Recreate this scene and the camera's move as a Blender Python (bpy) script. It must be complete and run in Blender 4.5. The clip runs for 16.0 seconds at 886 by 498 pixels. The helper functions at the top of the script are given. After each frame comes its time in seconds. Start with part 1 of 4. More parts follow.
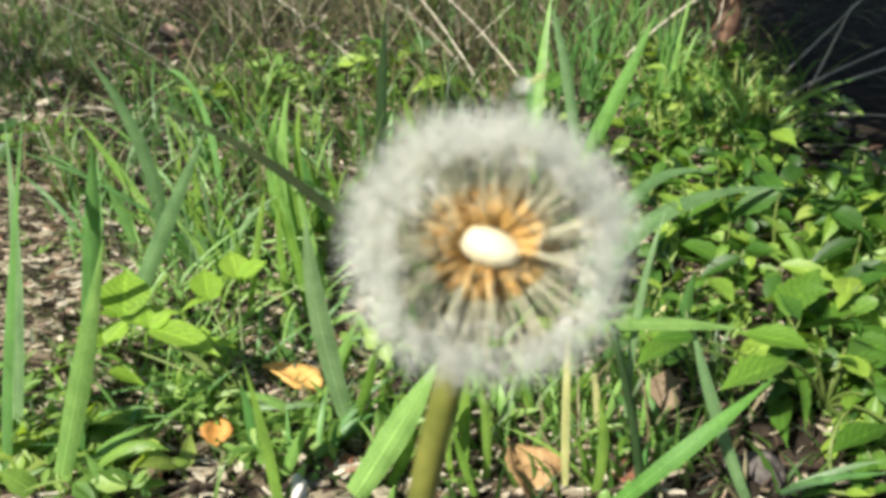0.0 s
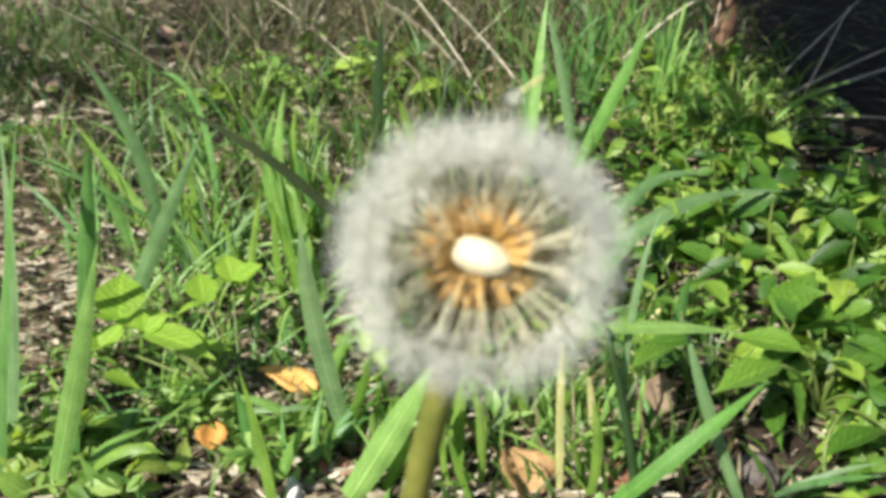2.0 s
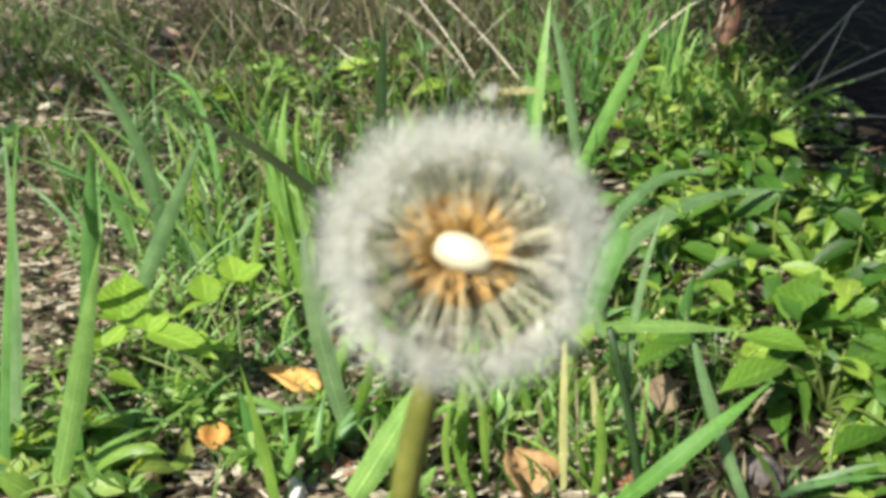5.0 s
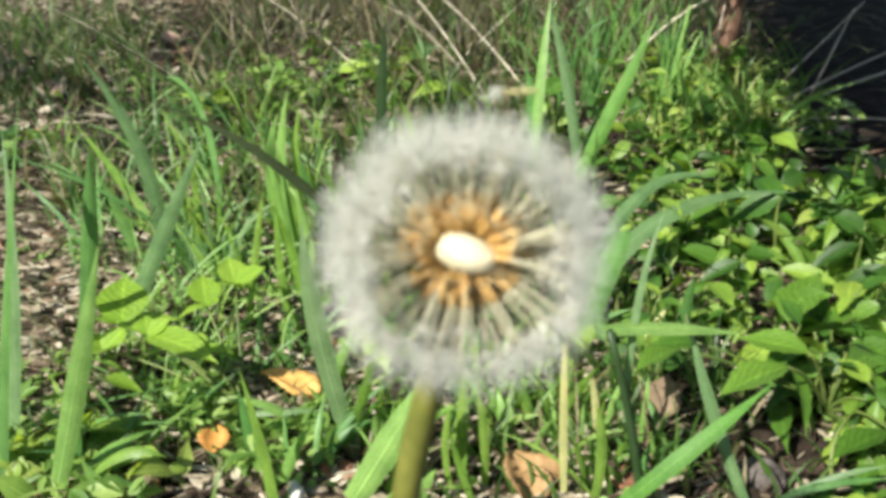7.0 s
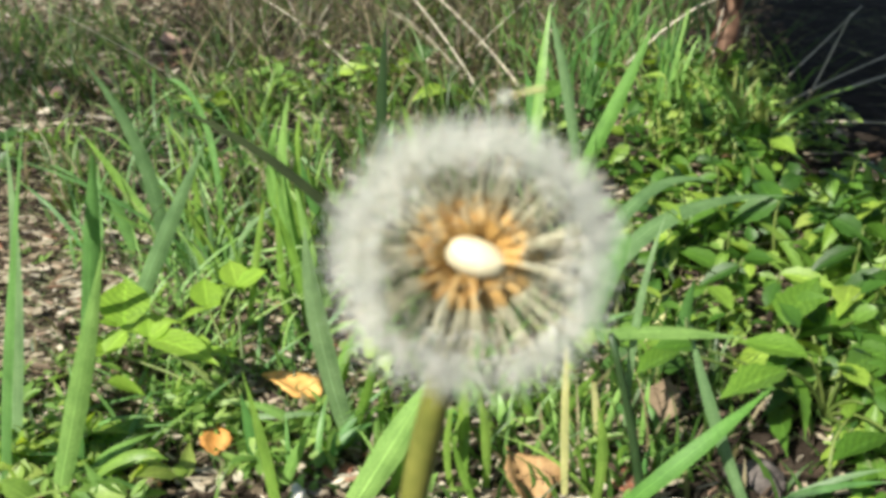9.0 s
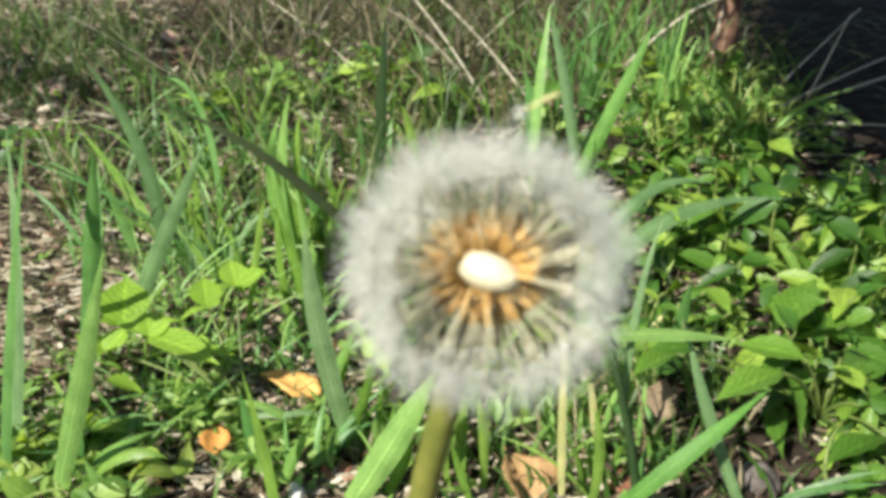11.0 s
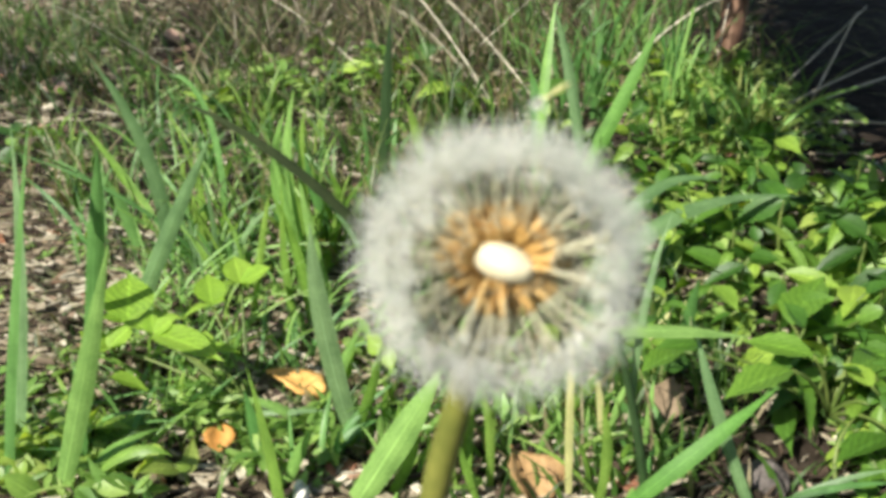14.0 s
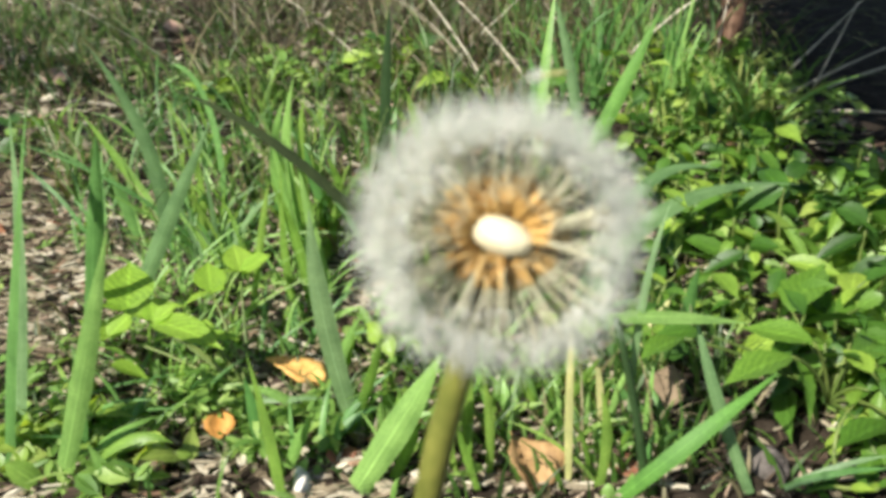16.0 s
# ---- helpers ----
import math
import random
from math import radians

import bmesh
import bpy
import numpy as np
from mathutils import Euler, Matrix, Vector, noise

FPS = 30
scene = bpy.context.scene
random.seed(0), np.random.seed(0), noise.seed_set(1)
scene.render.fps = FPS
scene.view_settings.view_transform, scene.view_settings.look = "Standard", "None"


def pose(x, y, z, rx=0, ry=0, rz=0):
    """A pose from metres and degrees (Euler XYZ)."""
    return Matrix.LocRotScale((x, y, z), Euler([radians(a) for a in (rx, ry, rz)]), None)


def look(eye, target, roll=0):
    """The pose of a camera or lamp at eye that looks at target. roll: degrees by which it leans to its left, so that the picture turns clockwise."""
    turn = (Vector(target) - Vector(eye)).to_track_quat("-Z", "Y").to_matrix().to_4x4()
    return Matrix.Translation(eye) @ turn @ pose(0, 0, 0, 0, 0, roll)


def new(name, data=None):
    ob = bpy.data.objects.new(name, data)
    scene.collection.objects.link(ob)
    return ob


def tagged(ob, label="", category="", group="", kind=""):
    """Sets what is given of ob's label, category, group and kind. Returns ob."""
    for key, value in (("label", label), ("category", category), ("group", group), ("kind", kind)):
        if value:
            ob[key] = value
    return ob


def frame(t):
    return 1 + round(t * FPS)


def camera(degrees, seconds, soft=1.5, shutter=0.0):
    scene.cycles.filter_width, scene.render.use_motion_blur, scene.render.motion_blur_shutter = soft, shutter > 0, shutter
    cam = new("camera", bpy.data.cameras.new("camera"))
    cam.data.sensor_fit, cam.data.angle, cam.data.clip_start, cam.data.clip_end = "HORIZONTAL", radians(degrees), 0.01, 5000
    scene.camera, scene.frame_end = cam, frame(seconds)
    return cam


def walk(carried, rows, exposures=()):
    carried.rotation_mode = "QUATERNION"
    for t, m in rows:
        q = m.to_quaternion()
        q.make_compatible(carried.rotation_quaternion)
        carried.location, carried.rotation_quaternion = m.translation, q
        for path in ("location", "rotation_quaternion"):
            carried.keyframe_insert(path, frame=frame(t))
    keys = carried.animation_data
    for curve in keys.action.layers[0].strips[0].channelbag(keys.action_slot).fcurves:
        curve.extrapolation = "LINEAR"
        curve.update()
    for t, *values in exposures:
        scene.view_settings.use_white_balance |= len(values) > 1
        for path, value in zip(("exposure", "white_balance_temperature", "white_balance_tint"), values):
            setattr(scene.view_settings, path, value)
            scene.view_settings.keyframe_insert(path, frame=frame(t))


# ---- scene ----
cam = camera(58, 16.0, 4.1)
cam.data.dof.use_dof = True  # a small camera, sharp on the grass behind the flower
cam.data.dof.focus_distance = 0.45
cam.data.dof.aperture_fstop = 19.0
walk(cam, [
    (0, pose(-0.00000, 0.00000, 0.28000, 62.000, -0.000, 0.000)),
    (0.5, pose(0.00005, -0.00006, 0.27927, 61.899, -0.002, -0.030)),
    (1, pose(-0.00012, -0.00024, 0.27929, 61.820, 0.016, -0.030)),
    (1.5, pose(0.00068, -0.00059, 0.28021, 61.959, -0.109, -0.064)),
    (2, pose(0.00194, 0.00000, 0.28122, 62.086, -0.015, -0.100)),
    (2.5, pose(0.00011, 0.00031, 0.28052, 62.161, 0.026, -0.089)),
    (3, pose(0.00098, 0.00033, 0.28001, 62.239, 0.126, -0.081)),
    (3.5, pose(0.00136, 0.00057, 0.27973, 62.218, 0.245, -0.017)),
    (4, pose(0.00280, 0.00045, 0.28027, 62.186, 0.183, 0.106)),
    (6.5, pose(0.00303, 0.00077, 0.27877, 62.318, 0.338, 0.220)),
    (7, pose(0.00360, 0.00104, 0.27912, 62.416, 0.313, 0.204)),
    (7.5, pose(0.00251, 0.00081, 0.27928, 62.297, 0.441, 0.215)),
    (8, pose(0.00236, 0.00016, 0.27930, 62.298, 0.234, 0.025)),
    (8.5, pose(0.00248, 0.00021, 0.28114, 62.551, 0.162, 0.015)),
    (9, pose(0.00109, -0.00013, 0.28101, 62.518, 0.099, 0.047)),
    (11.5, pose(0.00052, -0.00131, 0.28360, 62.300, -0.400, -0.007)),
    (12, pose(-0.00007, -0.00140, 0.28269, 62.241, -0.539, -0.115)),
    (12.5, pose(0.00062, -0.00068, 0.28170, 62.292, -0.451, -0.023)),
    (13, pose(0.00082, -0.00058, 0.28179, 62.349, -0.326, 0.203)),
    (13.5, pose(0.00047, -0.00001, 0.28111, 62.409, -0.263, 0.239)),
    (14, pose(-0.00075, 0.00041, 0.28002, 62.419, -0.173, 0.295)),
    (14.5, pose(0.00020, -0.00004, 0.28008, 62.311, -0.068, 0.178)),
    (15, pose(0.00033, -0.00063, 0.27948, 62.077, -0.149, 0.206)),
    (15.5, pose(-0.00082, -0.00074, 0.27772, 61.948, -0.069, 0.215)),
    (16, pose(-0.00011, -0.00057, 0.27728, 61.911, -0.038, 0.288)),
], exposures=[(0, 0.94), (16, 0.94)])

# ---- daylight ----
SUN_WAY = Vector((-0.50, -0.48, 0.72)).normalized()  # towards the sun
world = bpy.data.worlds.new("world")
scene.world = world
world.use_nodes = True
wn = world.node_tree
sky = wn.nodes.new("ShaderNodeTexSky")
sky.sky_type = "NISHITA"
sky.sun_disc = False
sky.sun_elevation = math.asin(SUN_WAY.z)
sky.sun_rotation = math.atan2(SUN_WAY.x, SUN_WAY.y)
wn.links.new(sky.outputs[0], wn.nodes["Background"].inputs[0])
wn.nodes["Background"].inputs[1].default_value = 0.062
sun = new("sun", bpy.data.lights.new("sun", "SUN"))
sun.data.energy = 5.0
sun.data.angle = radians(0.6)
sun.data.color = (1.0, 0.95, 0.87)
sun.matrix_world = look(SUN_WAY * 20, (0, 0, 0))


# ---- materials ----
def material(name):
    m = bpy.data.materials.new(name)
    m.use_nodes = True
    return m, m.node_tree, m.node_tree.nodes["Principled BSDF"]


def node(tree, kind, **values):
    n = tree.nodes.new(kind)
    for key, value in values.items():
        n.inputs[key].default_value = value
    return n


def ramp(tree, factor, stops):
    n = tree.nodes.new("ShaderNodeValToRGB")
    n.color_ramp.elements.remove(n.color_ramp.elements[1])
    for i, (at, colour) in enumerate(stops):
        e = n.color_ramp.elements[0] if i == 0 else n.color_ramp.elements.new(at)
        e.position, e.color = at, (*colour, 1)
    tree.links.new(factor, n.inputs[0])
    return n.outputs[0]


def mixed(tree, factor, a, b, blend="MIX"):
    n = tree.nodes.new("ShaderNodeMix")
    n.data_type, n.blend_type = "RGBA", blend
    for socket, value in ((n.inputs[0], factor), (n.inputs[6], a), (n.inputs[7], b)):
        if isinstance(value, bpy.types.NodeSocket):
            tree.links.new(value, socket)
        elif isinstance(value, tuple):
            socket.default_value = (*value, 1)
        else:
            socket.default_value = value
    return n.outputs[2]


def texture(tree, scale, detail=4.0, stretch=(1, 1, 1), rough=0.6):
    co = tree.nodes.new("ShaderNodeTexCoord")
    mp = tree.nodes.new("ShaderNodeMapping")
    mp.inputs["Scale"].default_value = stretch
    n = node(tree, "ShaderNodeTexNoise", Scale=scale, Detail=detail, Roughness=rough)
    tree.links.new(co.outputs["Object"], mp.inputs[0])
    tree.links.new(mp.outputs[0], n.inputs["Vector"])
    return n.outputs["Fac"]


def bump(tree, shader, height, strength, distance):
    n = node(tree, "ShaderNodeBump", Strength=strength, Distance=distance)
    tree.links.new(height, n.inputs["Height"])
    tree.links.new(n.outputs[0], shader.inputs["Normal"])


def leafy(name, stops, through_light, rough=0.45, by="object", grain=900.0, tint=(1.5, 1.45, 0.55), veins=""):
    """Thin plant tissue: reflects, and lets part of the light through."""
    m, t, p = material(name)
    if by == "object":
        pick = t.nodes.new("ShaderNodeObjectInfo").outputs["Random"]
    else:
        pick = t.nodes.new("ShaderNodeNewGeometry").outputs["Random Per Island"]
    base = ramp(t, pick, stops)
    blot = ramp(t, texture(t, 60.0, 3.0), [(0.3, (0.72, 0.74, 0.66)), (0.7, (1.18, 1.12, 1.05))])
    col = mixed(t, 1.0, base, blot, "MULTIPLY")
    fine = texture(t, grain, 2.0)
    streak = ramp(t, fine, [(0.35, (0.82, 0.86, 0.8)), (0.65, (1.1, 1.08, 1.1))])
    col = mixed(t, 1.0, col, streak, "MULTIPLY")
    if veins:
        co = t.nodes.new("ShaderNodeTexCoord")
        mp = t.nodes.new("ShaderNodeMapping")
        t.links.new(co.outputs["UV"], mp.inputs[0])
        rib = t.nodes.new("ShaderNodeTexWave" if veins == "leaf" else "ShaderNodeTexNoise")
        if veins == "leaf":  # slanting side veins
            mp.inputs["Scale"].default_value = (1, 1, 1)
            mp.inputs["Rotation"].default_value = (0, 0, radians(35))
            rib.bands_direction = "Y"
            for key, value in (("Scale", 2.8), ("Distortion", 4.0), ("Detail", 2.0)):
                rib.inputs[key].default_value = value
        else:  # parallel veins along the blade
            mp.inputs["Scale"].default_value = (11, 0.7, 1)
            rib.inputs["Scale"].default_value = 1.6
            rib.inputs["Detail"].default_value = 3.0
        t.links.new(mp.outputs[0], rib.inputs["Vector"])
        col = mixed(t, 1.0, col, ramp(t, rib.outputs["Fac"], [(0.3, (0.86, 0.87, 0.82)), (0.7, (1.12, 1.1, 1.1))] if veins == "leaf" else [(0.3, (0.72, 0.74, 0.66)), (0.7, (1.22, 1.18, 1.2))]), "MULTIPLY")
        split = t.nodes.new("ShaderNodeSeparateXYZ")
        t.links.new(co.outputs["UV"], split.inputs[0])
        rid = ramp(t, split.outputs[0], [(0.44, (1, 1, 1)), (0.5, (1.45, 1.4, 1.5)), (0.56, (1, 1, 1))])
        col = mixed(t, 1.0, col, rid, "MULTIPLY")
    t.links.new(col, p.inputs["Base Color"])
    p.inputs["Roughness"].default_value = rough
    p.inputs["Specular IOR Level"].default_value = 0.45
    bump(t, p, fine, 0.25, 0.0004)
    glow = node(t, "ShaderNodeBsdfTranslucent")
    warm = mixed(t, 1.0, col, tint, "MULTIPLY")
    t.links.new(warm, glow.inputs[0])
    mix = node(t, "ShaderNodeMixShader")
    mix.inputs[0].default_value = through_light
    t.links.new(p.outputs[0], mix.inputs[1])
    t.links.new(glow.outputs[0], mix.inputs[2])
    t.links.new(mix.outputs[0], t.nodes["Material Output"].inputs[0])
    return m


def matter(name, stops, rough=0.85, scale=80.0, stretch=(1, 1, 1), by="texture", relief=0.6, depth=0.002, spec=0.3):
    """Opaque surface with colour from a texture or from piece to piece."""
    m, t, p = material(name)
    fac = texture(t, scale, 6.0, stretch)
    if by == "texture":
        col = ramp(t, fac, stops)
    else:
        src = t.nodes.new("ShaderNodeNewGeometry").outputs["Random Per Island"] if by == "island" else t.nodes.new("ShaderNodeObjectInfo").outputs["Random"]
        col = mixed(t, 1.0, ramp(t, src, stops), ramp(t, fac, [(0.3, (0.6, 0.58, 0.55)), (0.7, (1.25, 1.25, 1.25))]), "MULTIPLY")
    t.links.new(col, p.inputs["Base Color"])
    p.inputs["Roughness"].default_value = rough
    p.inputs["Specular IOR Level"].default_value = spec
    bump(t, p, fac, relief, depth)
    return m


GRASS_PALE = leafy("grass_pale", [(0, (0.19, 0.38, 0.09)), (1, (0.27, 0.46, 0.14))], 0.38, tint=(1.3, 1.4, 0.75), veins="blade")
GRASS_DEEP = leafy("grass_deep", [(0, (0.085, 0.225, 0.06)), (1, (0.15, 0.31, 0.095))], 0.34, tint=(1.2, 1.35, 0.7), veins="blade")
GRASS_BLUE = leafy("grass_blue", [(0, (0.11, 0.215, 0.09)), (1, (0.18, 0.295, 0.14))], 0.3, 0.4, tint=(1.15, 1.3, 0.8), veins="blade")
GRASS_LUSH = leafy("grass_lush", [(0, (0.095, 0.265, 0.045)), (1, (0.14, 0.32, 0.06))], 0.38, 0.6, tint=(1.15, 1.4, 0.55), veins="blade")
GRASS_BRIGHT = leafy("grass_bright", [(0, (0.15, 0.30, 0.05)), (1, (0.25, 0.40, 0.085))], 0.4, tint=(1.35, 1.4, 0.6), veins="blade")
STRAW_GREEN = leafy("grass_yellowing", [(0, (0.27, 0.36, 0.10)), (1, (0.40, 0.44, 0.17))], 0.4, 0.5, tint=(1.3, 1.3, 0.7), veins="blade")
# green lowered to hold the folded blade's shade; the seed cup shares it
GRASS_SHADE_DARK = leafy("grass_shade_dark", [(0, (0.03, 0.05, 0.013)), (1, (0.05, 0.07, 0.02))], 0.12, 0.85, veins="blade")
GRASS_FINE = leafy("grass_fine", [(0, (0.025, 0.06, 0.010)), (0.35, (0.05, 0.12, 0.02)), (0.65, (0.11, 0.22, 0.04)), (0.8, (0.15, 0.19, 0.06)), (0.9, (0.19, 0.16, 0.09)), (1, (0.32, 0.28, 0.18))], 0.3, 0.5, "island")
GRASS_DRY = leafy("grass_dry", [(0, (0.035, 0.028, 0.016)), (0.7, (0.085, 0.07, 0.04)), (1, (0.30, 0.26, 0.17))], 0.2, 0.6, "island")
GRASS_FALLEN = leafy("grass_fallen", [(0, (0.09, 0.12, 0.04)), (0.45, (0.22, 0.25, 0.11)), (0.8, (0.38, 0.36, 0.22)), (1, (0.52, 0.48, 0.34))], 0.2, 0.6, "island")
STRAW = leafy("straw", [(0, (0.48, 0.50, 0.20)), (1, (0.58, 0.54, 0.30))], 0.25, 0.5)
# pale straw, brightened further to stand for sunlight on the shaded stems
BLEACHED_LIT = leafy("bleached_lit_straw", [(0, (0.50, 0.45, 0.36)), (1, (0.72, 0.67, 0.57))], 0.15, 0.6, tint=(1.1, 1.05, 0.9))
WEED = leafy("weed_leaf", [(0, (0.03, 0.085, 0.012)), (0.35, (0.06, 0.16, 0.022)), (0.7, (0.12, 0.25, 0.035)), (1, (0.30, 0.45, 0.07))], 0.36, 0.48, veins="leaf")
WEED_BIG = leafy("weed_big_leaf", [(0, (0.07, 0.17, 0.022)), (1, (0.13, 0.26, 0.035))], 0.33, 0.45, veins="leaf")
WEED_SMALL = leafy("weed_small", [(0, (0.11, 0.23, 0.045)), (0.6, (0.20, 0.35, 0.075)), (1, (0.32, 0.46, 0.13))], 0.38, 0.5, "island")
WEED_PALE = leafy("weed_pale_leaf", [(0, (0.20, 0.34, 0.05)), (0.5, (0.28, 0.42, 0.08)), (1, (0.36, 0.47, 0.12))], 0.42, 0.4, veins="leaf")
CLOVER = leafy("clover_leaf", [(0, (0.25, 0.44, 0.05)), (1, (0.34, 0.53, 0.08))], 0.45, 0.5, veins="leaf")
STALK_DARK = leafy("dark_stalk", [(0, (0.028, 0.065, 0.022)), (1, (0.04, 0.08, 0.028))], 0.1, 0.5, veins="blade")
STALK = leafy("weed_stalk", [(0, (0.10, 0.16, 0.035)), (1, (0.2, 0.26, 0.07))], 0.15, 0.5)
SOIL = matter("soil", [(0.25, (0.010, 0.008, 0.006)), (0.5, (0.026, 0.020, 0.014)), (0.75, (0.062, 0.049, 0.037))], 0.98, 45.0, relief=1.0, depth=0.006, spec=0.08)
LITTER = matter("litter", [(0, (0.03, 0.02, 0.014)), (0.26, (0.08, 0.055, 0.036)), (0.48, (0.22, 0.18, 0.115)), (0.76, (0.39, 0.345, 0.245)), (0.93, (0.55, 0.505, 0.39)), (1, (0.26, 0.11, 0.05))], 0.85, 400.0, by="island", depth=0.0006)
DEAD_ORANGE = matter("dead_leaf_orange", [(0.3, (0.55, 0.27, 0.06)), (0.7, (0.74, 0.47, 0.16))], 0.6, 120.0, depth=0.0008)
DEAD_CUP = matter("dead_leaf_cup", [(0.3, (0.34, 0.15, 0.03)), (0.7, (0.55, 0.28, 0.07))], 0.65, 130.0, depth=0.0008)
DEAD_BROWN = matter("dead_leaf_brown", [(0.3, (0.20, 0.115, 0.045)), (0.7, (0.42, 0.27, 0.12))], 0.7, 140.0, depth=0.0008)
DEAD_TAN = matter("dead_leaf_tan", [(0.3, (0.13, 0.09, 0.055)), (0.7, (0.24, 0.18, 0.11))], 0.75, 120.0, depth=0.0008)
DEAD_RED = matter("dead_leaf_red", [(0.3, (0.16, 0.065, 0.035)), (0.7, (0.30, 0.13, 0.075))], 0.75, 120.0, depth=0.0008)
DEAD_PINK = matter("dead_leaf_pink", [(0.3, (0.42, 0.24, 0.17)), (0.7, (0.60, 0.42, 0.32))], 0.75, 60.0, depth=0.0008)
CHALK = matter("pale_chip", [(0.3, (0.6, 0.57, 0.48)), (0.7, (0.78, 0.75, 0.68))], 0.8, 200.0)
BARK = matter("bark", [(0.25, (0.06, 0.032, 0.02)), (0.5, (0.17, 0.095, 0.06)), (0.75, (0.30, 0.19, 0.125))], 0.9, 60.0, (1, 1, 0.15), relief=1.0, depth=0.004)
STONE = matter("stone", [(0.3, (0.045, 0.038, 0.034)), (0.7, (0.19, 0.165, 0.145))], 0.9, 140.0, relief=1.0, depth=0.003)
CROWN = leafy("crown_leaf", [(0, (0.03, 0.08, 0.015)), (1, (0.07, 0.14, 0.03))], 0.25, 0.45, "island")
STEM = leafy("flower_stem", [(0, (0.17, 0.185, 0.042)), (1, (0.18, 0.195, 0.045))], 0.15, 0.4, grain=300.0)
RECEPTACLE = matter("receptacle", [(0.3, (0.58, 0.51, 0.31)), (0.7, (0.76, 0.71, 0.50))], 0.6, 900.0, relief=0.5, depth=0.0003)
ACHENE = matter("achene", [(0, (0.34, 0.19, 0.055)), (0.5, (0.50, 0.31, 0.095)), (1, (0.64, 0.45, 0.19))], 0.6, 1500.0, by="object", depth=0.0002)
BEAK = leafy("beak", [(0, (0.50, 0.48, 0.35)), (1, (0.74, 0.72, 0.57))], 0.3, 0.5, tint=(1.0, 1.0, 0.9))
LOOSE_SEED = leafy("loose_seed", [(0, (0.74, 0.68, 0.34)), (1, (0.80, 0.74, 0.42))], 0.25, 0.5, tint=(1.1, 1.0, 0.6))
# dry olive-brown, darkened further for the shade below the seed head
BRACT = leafy("bract", [(0, (0.035, 0.03, 0.014)), (1, (0.075, 0.065, 0.028))], 0.15, 0.5, tint=(1.2, 1.1, 0.6))
PAPPUS = leafy("pappus", [(0, (0.85, 0.87, 0.89)), (1, (0.92, 0.94, 0.95))], 0.53, 0.6, tint=(1.0, 1.0, 1.0))


# ---- building helpers ----
def part(name, bm, mat, parent=None, label="", smooth=True):
    me = bpy.data.meshes.new(name)
    bm.to_mesh(me)
    bm.free()
    for x in (mat if isinstance(mat, (list, tuple)) else (mat,)):
        me.materials.append(x)
    if smooth:
        me.shade_smooth()
    return placed(name, me, Matrix(), parent, label)


def placed(name, me, m, parent=None, label=""):
    """A mesh at the pose m in the world, under its parent."""
    ob = new(name, me)
    if parent:
        ob.parent = parent
        ob.matrix_basis = Matrix.Translation(-parent.location) @ m if parent.type == "EMPTY" else m
    else:
        ob.matrix_basis = m
    return tagged(ob, label)


def thing(name, at, label, category, group="", kind=""):
    ob = new(name)
    ob.location = at
    ob.empty_display_size = 0.02
    return tagged(ob, label, category, group, kind)


def bezier(a, b, c, t):
    return a * (1 - t) ** 2 + b * 2 * t * (1 - t) + c * t * t


def tube(bm, points, radii, sides=8, index=0):
    """A tapering round stalk along points."""
    rings = []
    up = Vector((0.3, 1, 0.2))
    for i, p in enumerate(points):
        ahead = points[min(i + 1, len(points) - 1)] - points[max(i - 1, 0)]
        u = ahead.cross(up).normalized()
        v = ahead.cross(u).normalized()
        rings.append([bm.verts.new(p + radii[i] * (u * math.cos(k * math.tau / sides) + v * math.sin(k * math.tau / sides))) for k in range(sides)])
    for r, s in zip(rings, rings[1:]):
        for k in range(sides):
            bm.faces.new((r[k], r[(k + 1) % sides], s[(k + 1) % sides], s[k])).material_index = index
    bm.faces.new(rings[0][::-1]).material_index = index
    bm.faces.new(rings[-1]).material_index = index


def skin(bm, rows):
    """Faces over rows of vertices, with coordinates across and along."""
    uv = bm.loops.layers.uv.verify()
    n = len(rows[0]) - 1
    for i, (q, r) in enumerate(zip(rows, rows[1:])):
        for k in range(n):
            f = bm.faces.new((q[k], q[k + 1], r[k + 1], r[k]))
            for loop, (du, dv) in zip(f.loops, ((0, 0), (1, 0), (1, 1), (0, 1))):
                loop[uv].uv = ((k + du) / n, (i + dv) / (len(rows) - 1))


def ribbon(bm, a, b, c, width, fold=0.25, segs=12, side=None, blunt=0.0, twist=0.0):
    """A grass blade: a ribbon with a folded midrib, narrow at the foot and pointed at the tip."""
    a, b, c = Vector(a), Vector(b), Vector(c)
    rows = []
    chord = (c - a).normalized()
    if abs(chord.x) > 0.7:  # a blade that lies over shows its upper face
        side = chord.cross(Vector((0, -0.5, 0.87)))
    for i in range(segs + 1):
        t = i / segs
        p = bezier(a, b, c, t)
        ahead = (bezier(a, b, c, min(t + 0.02, 1)) - bezier(a, b, c, max(t - 0.02, 0))).normalized()
        s = side or Vector((1, 0.15, 0))
        s = (s - ahead * s.dot(ahead))
        if s.length < 0.2:
            s = ahead.cross(Vector((0, 0.4, 1)))
        s = Matrix.Rotation(twist * t, 3, ahead) @ s.normalized()
        n = ahead.cross(s).normalized()
        w = 0.5 * width * max(0.06, (0.8 + 0.2 * min(1, t * 2.5)) * (1 - max(0, (t - 0.4) / 0.6) ** 1.9 * (1 - blunt)))
        rows.append((bm.verts.new(p - s * w + n * w * fold), bm.verts.new(p), bm.verts.new(p + s * w + n * w * fold)))
    skin(bm, rows)


blade_random = random.Random(5)


